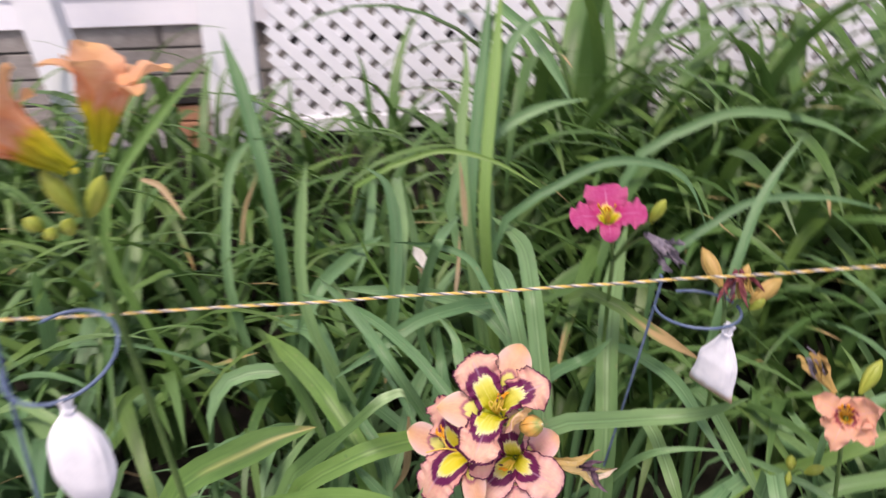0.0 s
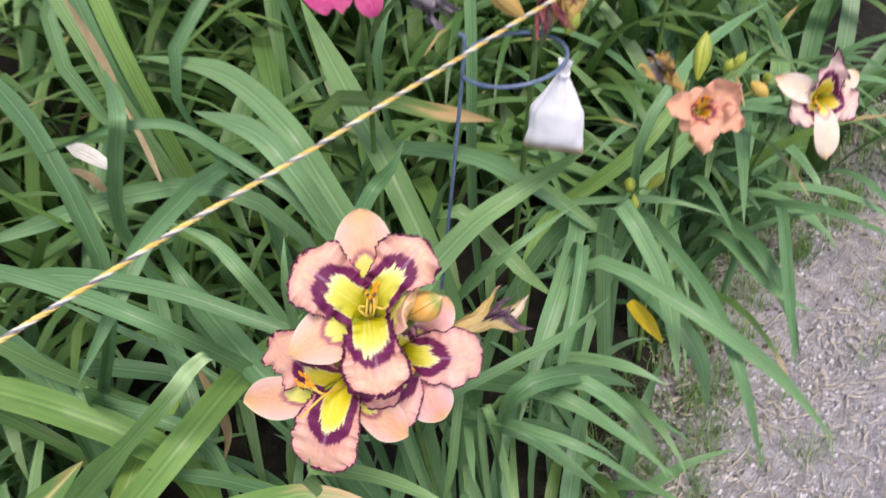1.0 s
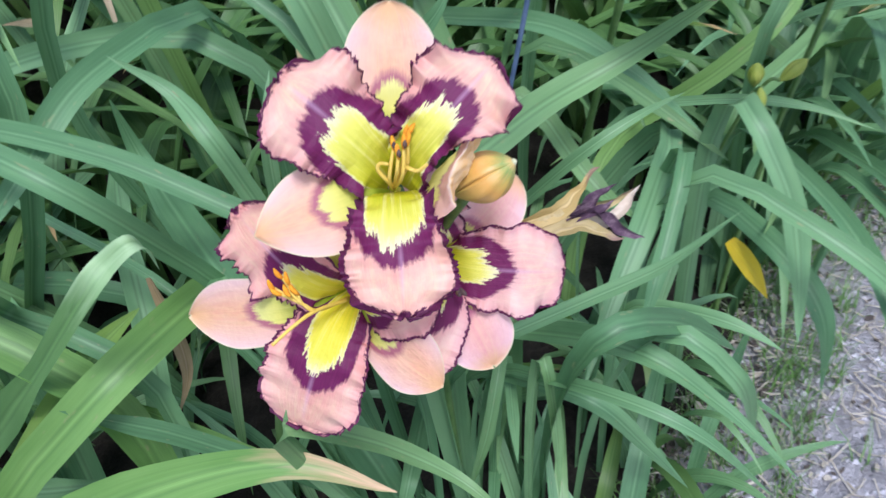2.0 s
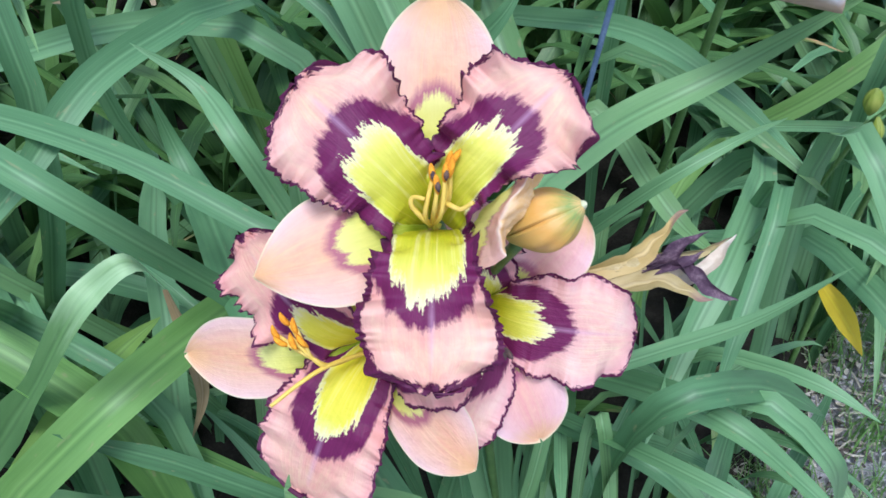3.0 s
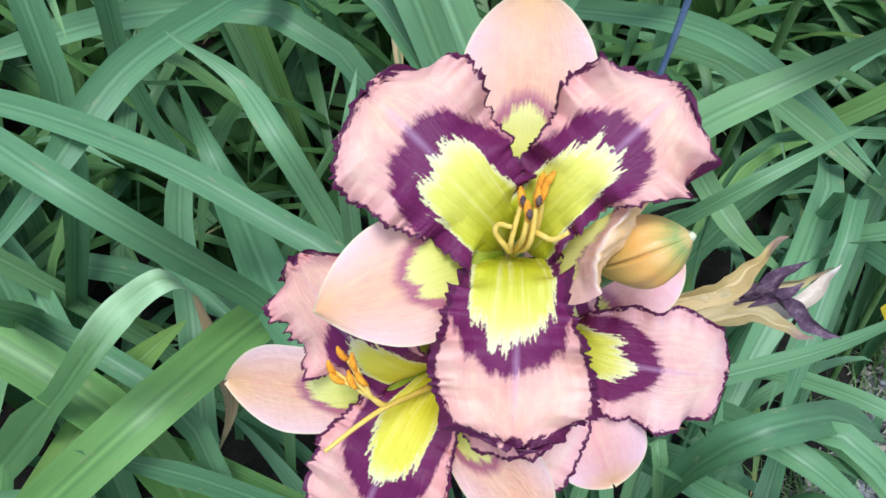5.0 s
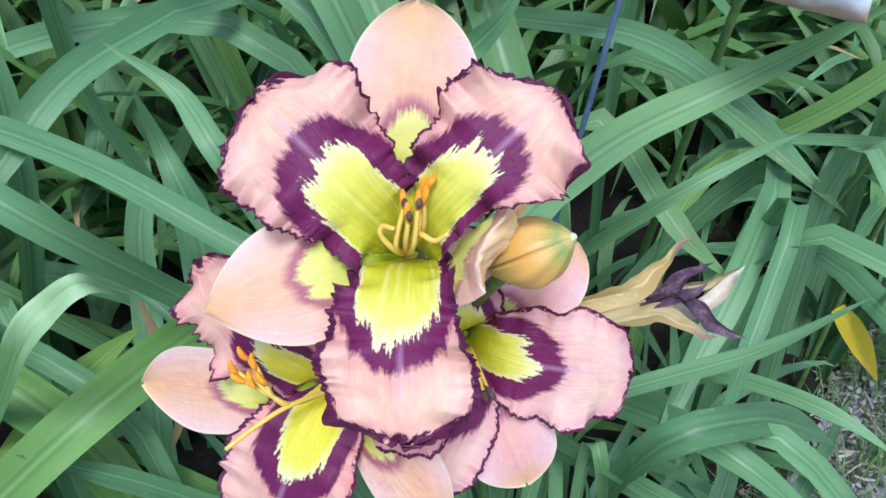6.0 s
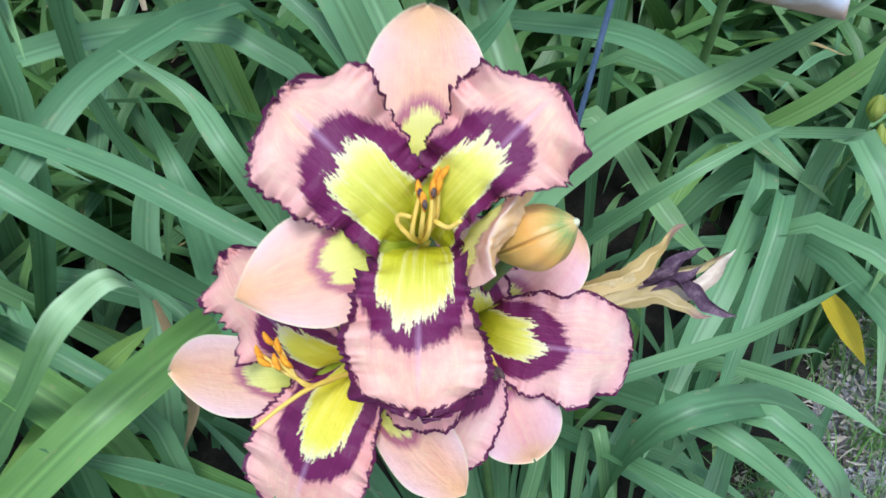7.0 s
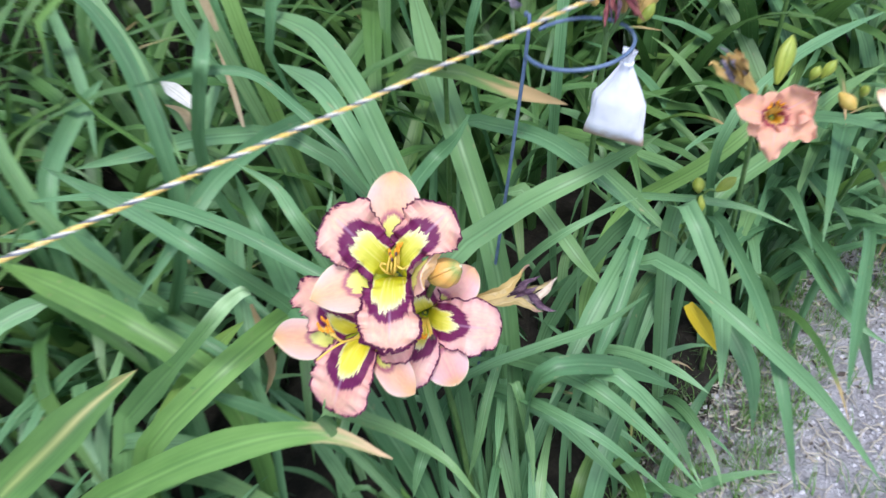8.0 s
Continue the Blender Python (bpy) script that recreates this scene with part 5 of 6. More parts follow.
F2 = on_head(-0.025, -0.055, -0.078)
f2 = daylily("daylily_flower", F2, head(-0.36, -0.33, 0.86), EYED, [
    dict(turn=130, length=0.093, half=0.0255, keys=PETAL, ruffle=0.22, waves=3.4, seed=7.0, frill=0.125, swell=1.0, base=0.30, wavy=0.035, point=0.40, wide=0.70),
    dict(turn=250, length=0.098, half=0.0310, keys=PETAL, ruffle=0.12, waves=3.6, seed=8.1, frill=0.09, swell=1.0, base=0.30, wavy=0.035, point=0.36, wide=0.70),
    dict(turn=22, length=0.076, half=0.0300, keys=PETAL, ruffle=0.06, waves=3.0, seed=9.3, frill=0.04, swell=1.0, base=0.30, wavy=0.035, point=0.42),
], [
    dict(turn=185, length=0.108, half=0.0215, keys=((0, 8), (0.2, 30), (0.4, 70), (0.7, 84), (1, 90)), drop=0.009, seed=10.0, point=0.85, cup=0.10, wide=0.72),
    dict(turn=326, length=0.088, half=0.0215, keys=((0, 8), (0.2, 30), (0.4, 64), (0.7, 76), (1, 88)), drop=0.009, seed=11.0, point=0.75, cup=0.05, wide=0.72),
    dict(turn=82, length=0.080, half=0.0200, keys=SEPAL, drop=0.009, seed=12.0, point=0.60, wide=0.7),
], M_PETAL_GOLD, M_SEPAL)
for end, up in (((-0.0610, -0.0440, -0.034), (-0.5, 0.7, 0.3)), ((-0.0655, -0.0500, -0.036), (-0.4, 0.8, 0.3)), ((-0.0570, -0.0470, -0.032), (-0.2, 0.9, 0.3)), ((-0.0535, -0.0530, -0.032), (-0.5, 0.7, 0.3)), ((-0.0625, -0.0530, -0.034), (-0.7, 0.5, 0.3)), ((-0.0585, -0.0505, -0.030), (0.4, -0.8, 0.3))):
    strand(f2, ((-0.0290, -0.0600, -0.066), (-0.0440, -0.0640, -0.044), (-0.0510, -0.0600, -0.036), end), radius=0.0010, anther=up)
strand(f2, ((-0.0290, -0.0610, -0.066), (-0.0450, -0.0640, -0.042), (-0.0560, -0.0700, -0.034), (-0.0680, -0.0790, -0.030)), "pistil", radius=0.0011)

F3 = on_head(0.024, -0.042, -0.100)
f3 = daylily("daylily_flower", F3, head(0.10, -0.20, 0.96), EYED, [
    dict(turn=352, length=0.088, half=0.0275, keys=PETAL, ruffle=0.15, waves=3.4, seed=13.0, frill=0.06, swell=1.0, base=0.30, wavy=0.035, point=0.40, wide=0.70),
    dict(turn=243, length=0.088, half=0.0270, keys=PETAL, ruffle=0.05, waves=2.6, seed=14.0, frill=0.04, swell=1.0, base=0.30, wavy=0.035, point=0.42),
    dict(turn=112, length=0.080, half=0.0260, keys=PETAL, ruffle=0.20, waves=3.6, seed=15.0, frill=0.125, swell=1.0, base=0.30, wavy=0.035, point=0.42),
], [
    dict(turn=46, length=0.082, half=0.0200, mat=M_SEPAL_PINK, keys=((0, 8), (0.2, 26), (0.4, 66), (0.7, 84), (1, 96)), drop=0.009, seed=16.0, point=0.60, cup=0.1, wide=0.72),
    dict(turn=292, length=0.090, half=0.0210, keys=SEPAL, mat=M_SEPAL_PINK, drop=0.009, seed=17.0, point=0.72, cup=0.1, wide=0.72),
    dict(turn=175, length=0.074, half=0.0190, keys=SEPAL, drop=0.009, seed=18.0, point=0.60, wide=0.7),
], M_PETAL_FAR, M_SEPAL)
stamen_parts(f3, 0.040, 0.008, 262, 9, curve=0.2)


def aim(at, to, roll=0.0):
    """A pose at a place whose z axis points to another place."""
    d = Vector(to) - Vector(at)
    return Matrix.Translation(at) @ d.to_track_quat("Z", "Y").to_matrix().to_4x4() @ pose(0, 0, 0, 0, 0, roll)


def scape(root, top, sway, radius, label, branches=()):
    """A flower stalk from the ground; branches end where buds and flowers sit."""
    s = thing("daylily_stalk", root, label, "flower stalk", "flower stalks")
    root, top = Vector(root), Vector(top)
    mid = (root + top) / 2 + Vector(sway)
    pts = spline([(0, 0, 0), tuple(mid - root), tuple(top - root)], 20)
    part("stem", tube_mesh("stem", pts, np.linspace(radius * 1.25, radius * 0.8, 20), M_SCAPE, 8), s)
    along = (top - mid).normalized()
    for end, r in branches:
        e = Vector(end) - root
        a = top - root
        m = (a + e) / 2 + along * 0.008
        part("branch", tube_mesh("branch", spline([tuple(a - along * 0.01), tuple(m), tuple(e)], 10), np.linspace(radius * 0.7, r, 10), M_SCAPE, 7), s)
    return s


def bud_on(stalk, at, to, half, mat, label="", turn=1.0):
    d = (Vector(to) - Vector(at)).length
    b = part("bud", bud_mesh("bud", d, half, mat, turn), stalk, label)
    b.matrix_local = Matrix.Translation(-stalk.location) @ aim(at, to)
    return b


def withered(name, at, to, label, seed=0, spread=0.35, tan=None, dark=None, split=0.5):
    """A spent flower: a tan tube that opens into shrivelled, purple-tipped strips."""
    tan, dark = tan or M_WITHER, dark or M_WITHER_DARK
    rnd = random.Random(seed)
    f = thing(name, at, label, "spent flower", "withered daylily flowers")
    f.matrix_world = aim(at, to)
    ln = (Vector(to) - Vector(at)).length
    v, nu, nv = [], 18, 16
    for j in range(nv):
        t = j / (nv - 1)
        r = ln * (0.050 + 0.085 * t ** 1.3)
        for i in range(nu):
            a = 2 * math.pi * i / nu
            g = 1 + 0.20 * math.sin(3 * a + 2 * t + seed) + 0.10 * noise.noise((i * 1.1, t * 4, seed))
            v.append((r * g * math.cos(a), r * g * math.sin(a), t * ln * (split + 0.06 * math.sin(3 * a + seed))))
    part("tube", mesh_of("tube", v, grid_faces(nu, nv, True), tan), f)
    for k in range(8):
        a = 45 * k + rnd.uniform(-16, 16)
        is_dark = k % 2 == 1
        ca, sa = math.cos(radians(a)), math.sin(radians(a))
        r0 = ln * (0.06 if is_dark else 0.11)
        flare = spread * (rnd.uniform(-0.1, 0.5) if is_dark else rnd.uniform(0.3, 1.0))
        end = rnd.uniform(0.80, 1.08)
        pts = [(r0 * ca, r0 * sa, ln * (split - 0.14))]
        for t in (0.35, 0.7, 1.0):
            o = r0 * (1 - 0.3 * t) + flare * ln * 0.42 * t ** 1.6
            pts.append((ca * o + rnd.uniform(-0.035, 0.035) * ln, sa * o + rnd.uniform(-0.035, 0.035) * ln, ln * (split - 0.14 + (end - split + 0.14) * t)))
        path = spline(pts, 18)
        curl = spline(pts[-2:] + [tuple(np.array(pts[-1]) + np.array((ca, sa, -0.3)) * ln * 0.05)], 8) if not is_dark else None
        strip = blade("shrivelled_petal", np.vstack([path, curl[5:]]) if curl is not None else path, ln * (rnd.uniform(0.10, 0.17) if is_dark else rnd.uniform(0.16, 0.26)), dark if is_dark else tan, 1.15, rnd.uniform(-240, 240), up=(ca, sa, 0.2), tipfrac=0.35, cross=7)
        co = np.empty(len(strip.vertices) * 3, dtype=np.float32)
        strip.vertices.foreach_get("co", co)
        co = co.reshape(-1, 3)
        for q in co:
            q += np.array(noise.noise_vector((q[0] * 160 + seed, q[1] * 160, q[2] * 160))) * ln * 0.018
        strip.vertices.foreach_set("co", co.ravel())
        part("shrivelled_petal", strip, f, "dark purple shrivelled petal" if is_dark else "")
    return f


# the head with three open flowers, a bud and a spent flower
HUB = on_head(0.020, -0.050, -0.140)
main = scape((0.12, 0.90, 0.0), HUB, (0.01, 0.02, 0.02), 0.0042, "green daylily stalk with branches under three open flowers", [
    (F1, 0.003), (F2, 0.003), (F3, 0.003), (on_head(0.038, -0.0115, -0.029), 0.003), (on_head(0.062, -0.032, -0.100), 0.003)])
BUD_FROM, BUD_TO = on_head(0.0335, -0.0092, -0.031), on_head(0.0618, 0.0022, -0.010)
ripe = part("bud", bud_mesh("bud", (BUD_TO - BUD_FROM).length, 0.0131, M_BUD_OPENING, 0.0, 0.52, 110, 156), main, "plump yellow-green bud flushed orange")
ripe.matrix_local = Matrix.Translation(-main.location) @ facing(BUD_FROM, HZ, HY, BUD_TO - BUD_FROM)
part("bud_tip", tube_mesh("bud_tip", [(0, 0, 0.0360), (0.0003, 0, 0.0372), (0.0008, 0.0004, 0.0380)], (0.0022, 0.0014, 0.0005), M_BUD_TIP, 9), ripe, "pale pinched bud tip")


def spent_on_head():
    """A spent flower lying sideways: tan outer petals around purple twisted ones."""
    at = on_head(0.060, -0.032, -0.100)
    f = thing("spent_flower", at, "withered daylily flower, tan outer petals open around twisted purple ones", "spent flower", "withered daylily flowers")
    side = [head(0, 0, 1), head(0, 0.5, 0.8), head(0, -0.5, 0.8), head(0.2, 0.2, 1), head(0.3, -0.4, 0.9)]
    strips = (
        (M_WITHER_STRIP, 0.0135, 40, 0, "shrivelled_petal", ((0.062, -0.029), (0.0967, -0.0222), (0.1112, -0.0113), (0.1192, -0.0008), (0.1245, 0.0027)), (-0.094, -0.090, -0.088, -0.084, -0.082)),
        (M_WITHER_STRIP, 0.0155, -50, 1, "shrivelled_petal", ((0.062, -0.0335), (0.0967, -0.0345), (0.1126, -0.0320), (0.1258, -0.0378), (0.1356, -0.0412)), (-0.094, -0.088, -0.086, -0.082, -0.080)),
        (M_SPENT_CREAM, 0.0120, 60, 3, "shrivelled_petal", ((0.1000, -0.0240), (0.1231, -0.0300), (0.1400, -0.0225), (0.1501, -0.0095)), (-0.096, -0.094, -0.092, -0.088)),
        (M_WITHER_STRIP, 0.0110, -70, 2, "shrivelled_petal", ((0.1000, -0.0227), (0.1258, -0.0193), (0.1390, -0.0148), (0.1490, -0.0110)), (-0.096, -0.094, -0.092, -0.089)),
        (M_WITHER_DARK, 0.0110, 200, 0, "purple_petal", ((0.098, -0.0228), (0.1130, -0.0195), (0.1235, -0.0150), (0.1355, -0.0070)), (-0.092, -0.088, -0.085, -0.084)),
        (M_WITHER_DARK, 0.0120, -180, 1, "purple_petal", ((0.098, -0.0236), (0.1180, -0.0250), (0.1324, -0.0338), (0.1501, -0.0428)), (-0.092, -0.087, -0.085, -0.084)),
        (M_WITHER_DARK, 0.0105, 160, 4, "purple_petal", ((0.098, -0.0230), (0.1120, -0.0232), (0.1240, -0.0225), (0.1330, -0.0190)), (-0.091, -0.086, -0.084, -0.083)),
    )
    for k, (mat, wide, twist, up, name, xy, zs) in enumerate(strips):
        pts = [tuple(on_head(x, y, z) - at) for (x, y), z in zip(xy, zs)]
        m = blade(name, spline(pts, 26), wide, mat, 0.75 if k < 4 else 1.0, twist, up=tuple(side[up]), tipfrac=0.45, basefrac=0.2, cross=9)
        co = np.empty(len(m.vertices) * 3, dtype=np.float32)
        m.vertices.foreach_get("co", co)
        co = co.reshape(-1, 3)
        for q in co:
            q += np.array(noise.noise_vector((q[0] * 130 + k * 9, q[1] * 130, q[2] * 130))) * 0.0019
        m.vertices.foreach_set("co", co.ravel())
        part(name, m, f, "dark purple shrivelled petal" if k > 3 else "")
    pts = [tuple(on_head(*p) - at) for p in ((0.060, -0.0320, -0.100), (0.076, -0.0300, -0.097), (0.090, -0.0272, -0.095), (0.106, -0.0240, -0.093))]
    part("tube", tube_mesh("tube", spline(pts, 12), np.linspace(0.0042, 0.0068, 12), M_WITHER, 12), f)


spent_on_head()

# pink flower with bud, pods and dead blooms on the taller stalks behind the cord
PINK = (0.222, 0.985, 0.860)
fp = daylily("daylily_flower", PINK, (-0.10, -0.36, 0.92), "magenta-pink daylily flower with a yellow throat", [
    dict(turn=90, length=0.074, half=0.031, keys=PETAL, ruffle=0.20, waves=3.0, seed=21.0, point=0.42, wide=0.7),
    dict(turn=188, length=0.066, half=0.027, keys=PETAL, ruffle=0.20, waves=3.0, seed=22.0, point=0.42, wide=0.7),
    dict(turn=352, length=0.066, half=0.027, keys=PETAL, ruffle=0.20, waves=3.0, seed=23.0, point=0.42, wide=0.7),
], [
    dict(turn=146, length=0.056, half=0.012, keys=SEPAL, seed=24.0, point=0.6),
    dict(turn=34, length=0.056, half=0.012, keys=SEPAL, seed=25.0, point=0.6),
    dict(turn=270, length=0.050, half=0.014, keys=((0, 8), (0.3, 40), (0.6, 110), (1, 170)), seed=26.0, point=0.6),
], M_PINK_PETAL, M_PINK_PETAL, right=(1, 0, 0))
stamen_parts(fp, 0.045, 0.010, 250, 22, curve=0.3)
pk = scape((0.22, 1.30, 0.0), (0.238, 1.02, 0.80), (0.02, 0.02, 0.0), 0.004, "green daylily stalk under a pink flower and a bud", [(PINK, 0.003), ((0.285, 0.985, 0.872), 0.002), ((0.285, 0.99, 0.845), 0.002)])
bud_on(pk, (0.280, 0.985, 0.868), (0.296, 0.975, 0.905), 0.0085, M_BUD, "small yellow-green bud")
withered("spent_flower", (0.275, 0.985, 0.850), (0.335, 1.005, 0.795), "withered grey-purple daylily flower hanging from its stalk", seed=8, spread=0.5, tan=M_SPENT_GREY, dark=M_SPENT_GREY)
dk = scape((0.42, 1.16, 0.0), (0.372, 0.905, 0.775), (0.01, 0.01, 0.0), 0.004, "green daylily stalk with seed pods and dead blooms", [((0.362, 0.900, 0.80), 0.003), ((0.42, 0.90, 0.80), 0.003)])
bud_on(dk, (0.366, 0.913, 0.803), (0.344, 0.945, 0.846), 0.0110, M_POD, "orange-tan swollen bud")
bud_on(dk, (0.385, 0.895, 0.795), (0.392, 0.900, 0.842), 0.0095, M_POD, "orange-tan swollen bud")
bud_on(dk, (0.398, 0.890, 0.790), (0.438, 0.900, 0.822), 0.0110, M_POD, "yellow-orange swollen bud")
bud_on(dk, (0.398, 0.888, 0.782), (0.415, 0.885, 0.800), 0.0070, M_BUD, "small green bud")
M_DEAD_RED = mottled("dead_crimson", (0.06, 0.012, 0.02), (0.17, 0.035, 0.045), (0.34, 0.13, 0.10), 70, 0.6, 0.8, 0.003)
DEAD = "collapsed dark crimson daylily flower, shrivelled and drooping"
withered("spent_flower", (0.376, 0.895, 0.836), (0.362, 0.868, 0.800), DEAD, seed=12, spread=1.3, tan=M_DEAD_RED, dark=M_WITHER_DARK, split=0.30)
withered("spent_flower", (0.380, 0.893, 0.838), (0.398, 0.872, 0.806), DEAD, seed=19, spread=1.2, tan=M_DEAD_RED, dark=M_POD, split=0.30)

# faded peach flower and its neighbour over the path
PEACH = (0.504, 0.800, 0.675)
fq = daylily("daylily_flower", PEACH, (-0.35, -0.62, 0.60), "faded peach daylily flower with a small dark eye, going limp", [
    dict(turn=163, length=0.050, half=0.0150, keys=PETAL, ruffle=0.40, waves=2.0, seed=31.0, point=0.95, wide=0.62, cup=0.5),
    dict(turn=262, length=0.062, half=0.0150, keys=((0, 8), (0.2, 24), (0.4, 60), (0.7, 96), (1, 140)), ruffle=0.45, waves=2.0, seed=32.0, point=1.0, wide=0.55, cup=-0.3),
    dict(turn=25, length=0.056, half=0.0200, keys=((0, 8), (0.2, 24), (0.4, 56), (0.7, 70), (1, 50)), ruffle=0.55, waves=2.2, seed=33.0, point=1.0, wide=0.6, cup=0.6),
], [
    dict(turn=325, length=0.055, half=0.0150, keys=((0, 8), (0.2, 26), (0.4, 66), (0.7, 80), (1, 60)), seed=35.0, point=0.7, ruffle=0.7, waves=2.4, cup=0.5),
    dict(turn=95, length=0.030, half=0.010, keys=SEPAL, seed=36.0, point=0.6),
    dict(turn=215, length=0.036, half=0.011, keys=SEPAL, seed=37.0, point=0.7, ruffle=0.5),
], M_PEACH_PETAL, M_PEACH_PETAL, right=(0.85, -0.5, 0))
stamen_parts(fq, 0.020, 0.010, 100, 33, curve=0.3)
PEACH2 = (0.800, 0.852, 0.535)
fr = daylily("daylily_flower", PEACH2, (-0.45, -0.66, 0.42), "cream daylily flower, purple eye, yellow throat, limp curled petals", [
    dict(turn=82, length=0.096, half=0.0200, keys=((0, 8), (0.3, 26), (0.5, 54), (0.8, 76), (1, 60)), ruffle=0.45, waves=3, seed=41.0, frill=0.10, swell=1.0, base=0.40, wavy=0.05, point=1.0, wide=0.45, cup=0.5),
    dict(turn=338, length=0.066, half=0.0230, keys=((0, 8), (0.3, 30), (0.5, 70), (0.8, 100), (1, 130)), ruffle=0.35, waves=3, seed=42.0, frill=0.10, swell=0.8, base=0.45, wavy=0.04, point=0.45),
    dict(turn=205, length=0.066, half=0.0230, keys=((0, 8), (0.3, 26), (0.5, 62), (0.8, 92), (1, 120)), ruffle=0.35, waves=3, seed=43.0, frill=0.10, swell=0.8, base=0.45, wavy=0.04, point=0.5),
], [
    dict(turn=148, length=0.096, half=0.0170, keys=((0, 8), (0.3, 34), (0.5, 74), (0.8, 92), (1, 100)), seed=44.0, point=0.8, cup=0.3),
    dict(turn=268, length=0.104, half=0.0165, keys=((0, 8), (0.3, 34), (0.5, 76), (0.8, 96), (1, 118)), seed=45.0, point=0.6, cup=-0.2),
    dict(turn=30, length=0.070, half=0.0150, keys=SEPAL, seed=46.0, point=0.6),
], M_PETAL_CREAM, M_SEPAL_CREAM, right=(0.8, -0.5, 0))
stamen_parts(fr, 0.03, 0.010, 200, 43, curve=0.3)
pe = scape((0.60, 0.98, 0.0), (0.530, 0.850, 0.640), (0.03, 0.03, 0.0), 0.0036, "green daylily stalk with a faded flower, buds and a spent bloom", [(PEACH, 0.0028), ((0.525, 0.835, 0.690), 0.002), ((0.60, 0.83, 0.67), 0.002), ((0.485, 0.83, 0.72), 0.002), ((0.50, 0.80, 0.64), 0.002)])
bud_on(pe, (0.528, 0.825, 0.695), (0.553, 0.838, 0.738), 0.0095, M_BUD, "plump yellow-green bud")
bud_on(pe, (0.500, 0.800, 0.640), (0.487, 0.790, 0.655), 0.0060, M_BUD)
bud_on(pe, (0.585, 0.835, 0.675), (0.590, 0.830, 0.692), 0.0055, M_BUD)
bud_on(pe, (0.600, 0.835, 0.672), (0.612, 0.830, 0.692), 0.0060, M_BUD)
bud_on(pe, (0.615, 0.820, 0.655), (0.622, 0.800, 0.640), 0.0080, M_BUD_RIPE, "peach-tipped bud")
withered("spent_flower", (0.490, 0.812, 0.705), (0.452, 0.826, 0.756), "withered brown daylily flower with a grey tip", seed=15, spread=0.4, tan=M_POD, dark=M_SPENT_GREY)
pr = scape((0.78, 1.02, 0.0), (0.815, 0.900, 0.50), (0.02, 0.02, 0), 0.0036, "green daylily stalk under an open flower", [(PEACH2, 0.003), ((0.70, 0.86, 0.60), 0.002)])
bud_on(pr, (0.700, 0.862, 0.600), (0.690, 0.850, 0.622), 0.0060, M_BUD)
gb = scape((0.46, 1.0, 0.0), (0.487, 0.885, 0.52), (0.0, 0.02, 0), 0.0026, "thin green daylily stalk with three small buds", [((0.482, 0.872, 0.525), 0.0018), ((0.500, 0.868, 0.535), 0.0018)])
bud_on(gb, (0.490, 0.888, 0.524), (0.485, 0.884, 0.552), 0.0075, M_BUD)
bud_on(gb, (0.500, 0.868, 0.535), (0.522, 0.860, 0.552), 0.0072, M_BUD)
bud_on(gb, (0.482, 0.874, 0.532), (0.479, 0.866, 0.513), 0.0050, M_BUD)

# orange flowers high on a stalk
OR = Vector((-0.312, 0.650, 1.066))
OR_LABEL = "soft orange trumpet daylily flower with a green-yellow base"
for n, (at, front, seed) in enumerate(((OR, (0.26, 0.05, 1.0), 51), (OR + Vector((-0.026, -0.012, -0.014)), (-0.75, -0.10, 0.60), 61))):
    fo = daylily("daylily_flower", at, front, OR_LABEL, [
        dict(turn=t, length=0.112, half=0.025, keys=((0, 6), (0.35, 12), (0.6, 26), (0.8, 56), (1, 104)), ruffle=0.16, waves=2.6, seed=seed + t / 60, point=0.5, wide=0.66, cup=0.25, base=0.34) for t in (20, 140, 260)
    ], [
        dict(turn=t, length=0.108, half=0.017, keys=((0, 6), (0.35, 14), (0.6, 34), (0.8, 78), (1, 135)), seed=seed + t / 50, point=0.6, cup=0.2, base=0.34) for t in (80, 200, 320)
    ], M_ORANGE_PETAL, M_ORANGE_PETAL, right=(1, 0, 0))
FAR_OR = Vector((0.915, 1.195, 0.785))
fo = daylily("daylily_flower", FAR_OR, (0.1, 0.0, 1.0), OR_LABEL, [
    dict(turn=t, length=0.088, half=0.021, keys=((0, 6), (0.35, 14), (0.6, 32), (0.8, 66), (1, 112)), ruffle=0.16, waves=2.6, seed=71 + t / 60, point=0.5, wide=0.66, cup=0.25, base=0.34) for t in (20, 140, 260)
], [
    dict(turn=t, length=0.090, half=0.015, keys=((0, 6), (0.35, 16), (0.6, 40), (0.8, 90), (1, 140)), seed=72 + t / 50, point=0.6, cup=0.2, base=0.34) for t in (80, 200, 320)
], M_ORANGE_PETAL, M_ORANGE_PETAL, right=(1, 0, 0))
of = scape((0.95, 1.32, 0.0), tuple(FAR_OR - Vector((0.0, 0.0, 0.03))), (0.02, 0.03, 0.0), 0.0042, "green daylily stalk under an orange flower", [(FAR_OR, 0.004)])
bud_on(of, FAR_OR + Vector((0.01, 0.0, -0.02)), FAR_OR + Vector((0.045, -0.01, 0.02)), 0.0095, M_BUD)
og = scape((-0.36, 0.86, 0.0), (-0.345, 0.655, 0.985), (-0.02, 0.05, 0.0), 0.0045, "tall green daylily stalk under orange flowers and small buds", [(OR, 0.004), (OR + Vector((-0.026, -0.012, -0.014)), 0.004), ((-0.385, 0.63, 0.985), 0.002)])
bud_on(og, (-0.375, 0.632, 0.992), (-0.386, 0.622, 1.008), 0.0075, M_BUD)
bud_on(og, (-0.352, 0.640, 0.985), (-0.345, 0.622, 1.006), 0.0075, M_BUD)
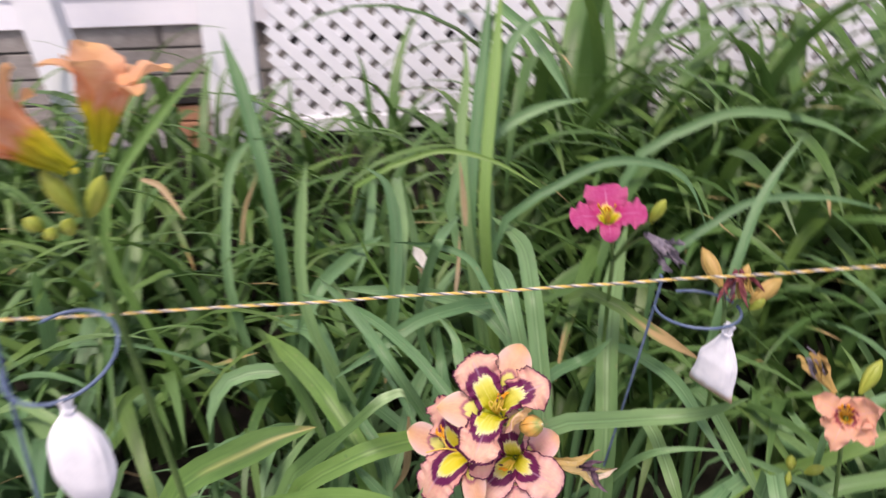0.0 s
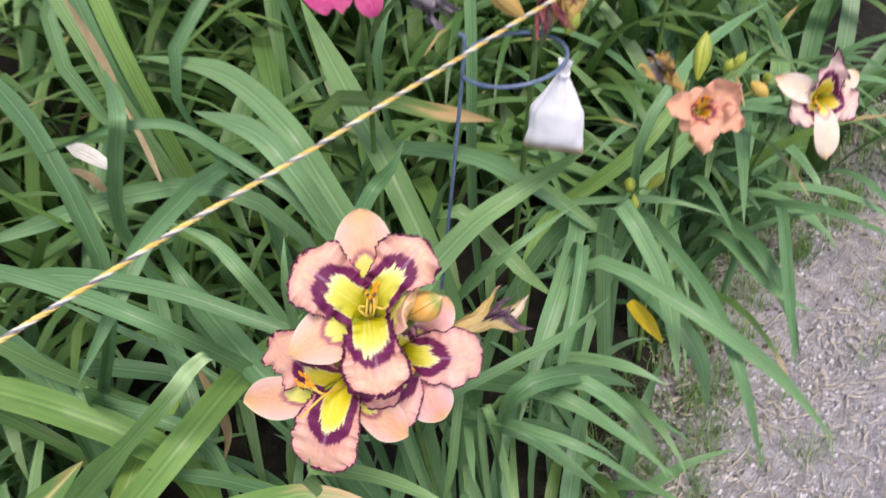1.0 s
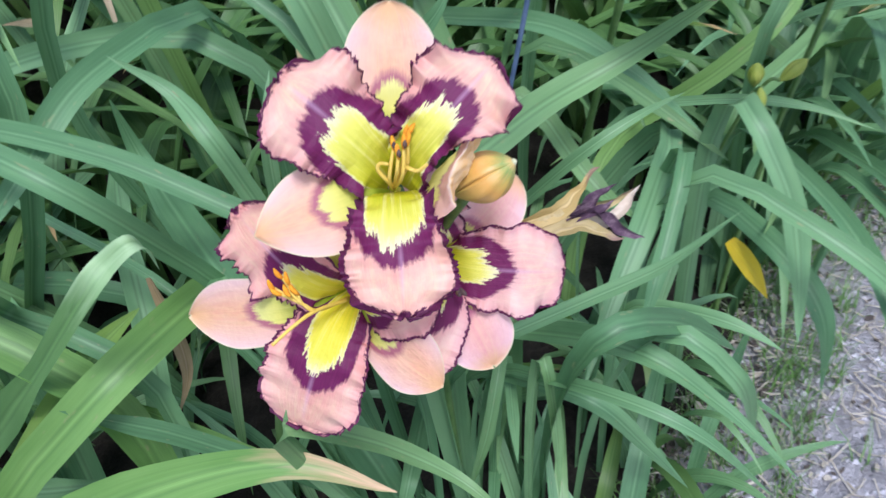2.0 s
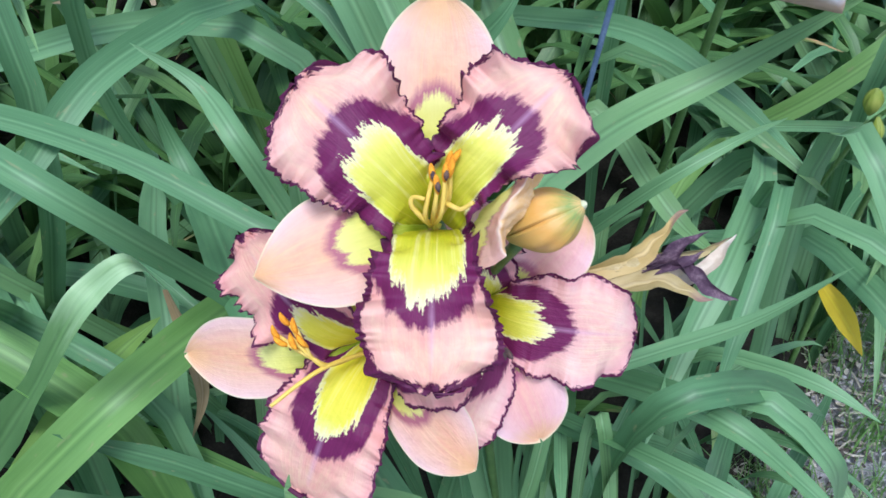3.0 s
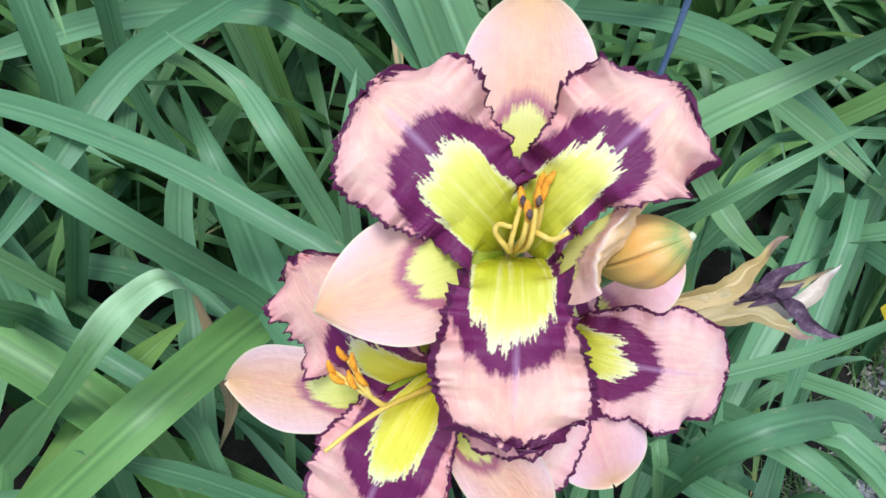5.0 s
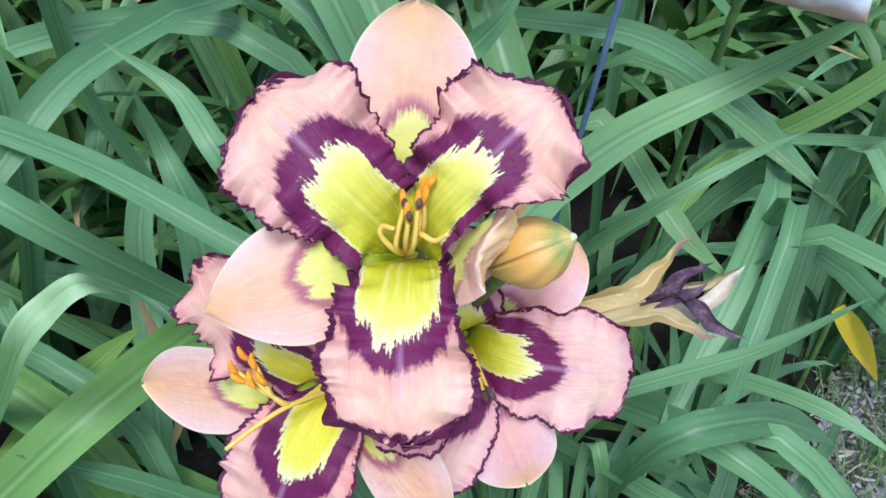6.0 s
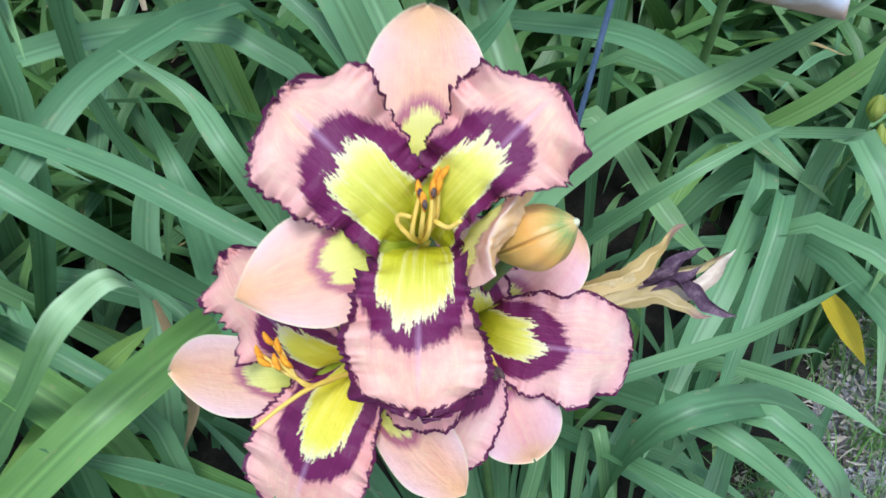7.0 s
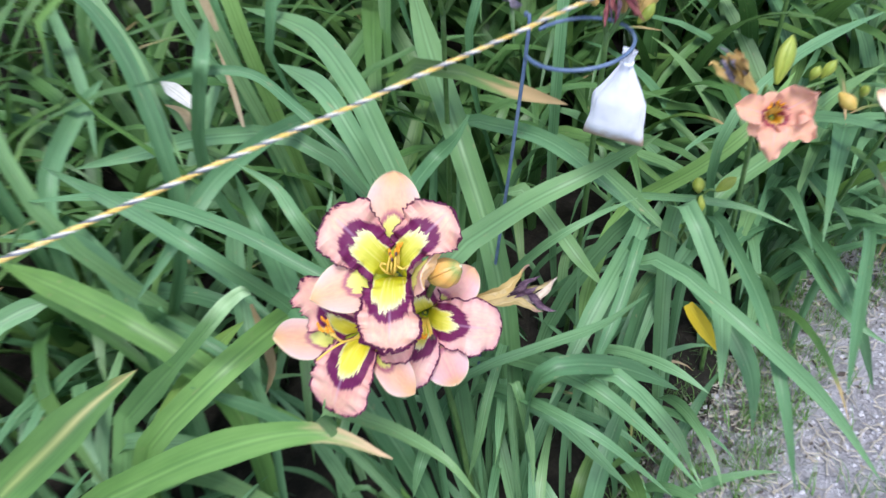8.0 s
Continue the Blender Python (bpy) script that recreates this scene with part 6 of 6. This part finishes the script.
bud_on(og, (-0.364, 0.632, 0.985), (-0.366, 0.620, 0.996), 0.0065, M_BUD)
bud_on(og, (-0.345, 0.650, 1.000), (-0.370, 0.640, 1.050), 0.0110, M_BUD)
bud_on(og, (-0.335, 0.650, 1.000), (-0.310, 0.640, 1.045), 0.0100, M_BUD)


# ---- cord, hooks and bags ----
def build_cord():
    c = thing("cord", (-0.092, 0.748, 0.862), "thin twisted yellow, white and black fence cord", "cord")
    d = np.array((0.980, 0.200, -0.020))
    n = 1100
    for k, mat in enumerate((M_CORD_YELLOW, M_CORD_YELLOW, M_CORD_PALE, M_CORD_DARK)):
        pts = []
        for i in range(n):
            t = -1.6 + 4.2 * i / (n - 1)
            a = t * 2 * math.pi / 0.026 + k * math.pi / 2 + 0.8 * noise.noise((t * 7, 3.0, 0))
            sag = -0.010 * math.cos((t - 0.3) * 0.9) + 0.010
            wob = 0.0015 * noise.noise((t * 9, 0, 0))
            pts.append(d * t + np.array((0, math.cos(a) * 0.0011, math.sin(a) * 0.0011 + sag + wob)))
        part("strand", tube_mesh("strand", pts, 0.00095, mat, 5), c)
    for t in (-1.6, 2.6):
        q = np.array((-0.092, 0.748, 0.862)) + d * t
        p = thing("fence_stake", (q[0], q[1], 0), "thin metal stake that holds the cord", "stake", "cord stakes")
        part("rod", tube_mesh("rod", [(0, 0, 0), (0, 0, 0.5), (0, 0, 0.90)], 0.004, M_WIRE, 8), p)


build_cord()


def hook_and_bag(foot, centre, size, gap, hang, turn, bag_len, bag_half, seed, tilt=(0.0, 0.0), round_bag=False, hem=None):
    """A wire stake with a level open ring at its top, and a tied cloth bag that hangs on the ring."""
    h = thing("wire_hook", foot, "blue-grey wire plant stake with an open ring", "wire stake", "wire stakes with bags")
    foot, centre = np.array(foot), np.array(centre)
    cloth = M_CLOTH_CLEAN if round_bag else M_CLOTH

    def on_ring(a):
        x, y = size * math.cos(radians(a)), size * math.sin(radians(a))
        return centre + np.array((x, y, tilt[0] * x + tilt[1] * y))

    ring = np.array([on_ring(gap + 300 * i / 39) for i in range(40)])
    top = ring[0]
    rod = spline([foot, foot * 0.5 + top * 0.5 + np.array((0.004, 0, 0)), top, top + np.array((0.004, 0, 0.045))], 18)
    part("rod", tube_mesh("rod", rod - foot, 0.0021, M_WIRE, 8), h)
    part("ring", tube_mesh("ring", ring - foot, 0.0021, M_WIRE, 8), h)
    end = on_ring(hang)
    b = thing("cloth_bag", tuple(end), "small white cloth bag, tied at the neck, hanging from a wire", "bag", "hanging white bags")
    b.matrix_world = Matrix.Translation(tuple(end)) @ pose(0, 0, 0, 0, 0, turn)
    if hem:
        # hangs towards the middle of its bottom hem, and lies along it
        p, q = Vector(hem[0]), Vector(hem[1])
        b.matrix_world = facing(tuple(end), q - p, None, Vector(end) - (p + q) / 2)
    v, nu, nv = [], 40, 26
    for j in range(nv):
        t = j / (nv - 1)
        full = 0.13 + 0.69 * min(1, t / 0.46) ** 1.0 if t < 0.46 else 0.82 + 0.18 * (t - 0.46) / 0.54
        if round_bag:
            full = 0.16 + 0.84 * math.sin(min(1, t / 0.5) * math.pi / 2) * (1 if t < 0.5 else 1 - 0.55 * ((t - 0.5) / 0.5) ** 2)
        deep = full * (0.42 if t < 0.75 else 0.42 * (1 - ((t - 0.75) / 0.25) ** 2 * 0.88))
        for i in range(nu):
            a = 2 * math.pi * i / nu
            pleat = 1 + (0.12 * (1 - t) ** 2 + 0.02) * math.sin(11 * a + seed) + 0.025 * math.sin(5 * a + 9 * t + seed) + 0.09 * noise.noise((math.cos(a) * 1.5, math.sin(a) * 1.5, t * 3 + seed)) + 0.03 * noise.noise((math.cos(a) * 5, math.sin(a) * 5, t * 5 + seed))
            xx = math.copysign(abs(math.cos(a)) ** 0.7, math.cos(a))
            v.append((bag_half * full * xx * pleat + bag_half * 0.10 * t * math.sin(seed), bag_half * deep * math.sin(a) * pleat, -0.012 - t * bag_len))
    f = grid_faces(nu, nv, True)
    f += [tuple(range((nv - 1) * nu, nv * nu)), tuple(range(nu - 1, -1, -1))]
    part("sack", mesh_of("sack", v, f, cloth), b)
    tv, nv2 = [], 7
    for j in range(nv2):
        t = j / (nv2 - 1)
        for i in range(24):
            a = 2 * math.pi * i / 24
            g = bag_half * (0.14 + 0.07 * t * t) * (1 + 0.28 * math.sin(5 * a + seed))
            tv.append((g * math.cos(a), g * math.sin(a), -0.013 + t * 0.014))
    part("gathered_top", mesh_of("gathered_top", tv, grid_faces(24, nv2, True), cloth), b)
    ringp = [(bag_half * 0.19 * math.cos(x), bag_half * 0.19 * math.sin(x), -0.012 + 0.001 * math.sin(3 * x)) for x in np.linspace(0, 2 * math.pi, 20)]
    part("tie", tube_mesh("tie", ringp, 0.0012, cloth, 6), b)
    return h


hook_and_bag((0.176, 1.075, 0.0), (0.332, 0.893, 0.780), 0.055, 168, -58, -46, 0.098, 0.0320, 1.0, hem=((0.328, 0.890, 0.676), (0.373, 0.845, 0.668)))
hook_and_bag((-0.49, 0.66, 0.0), (-0.378, 0.616, 0.862), 0.056, 195, -62, 10, 0.112, 0.030, 2.0, tilt=(0.0, 0.4), round_bag=True)
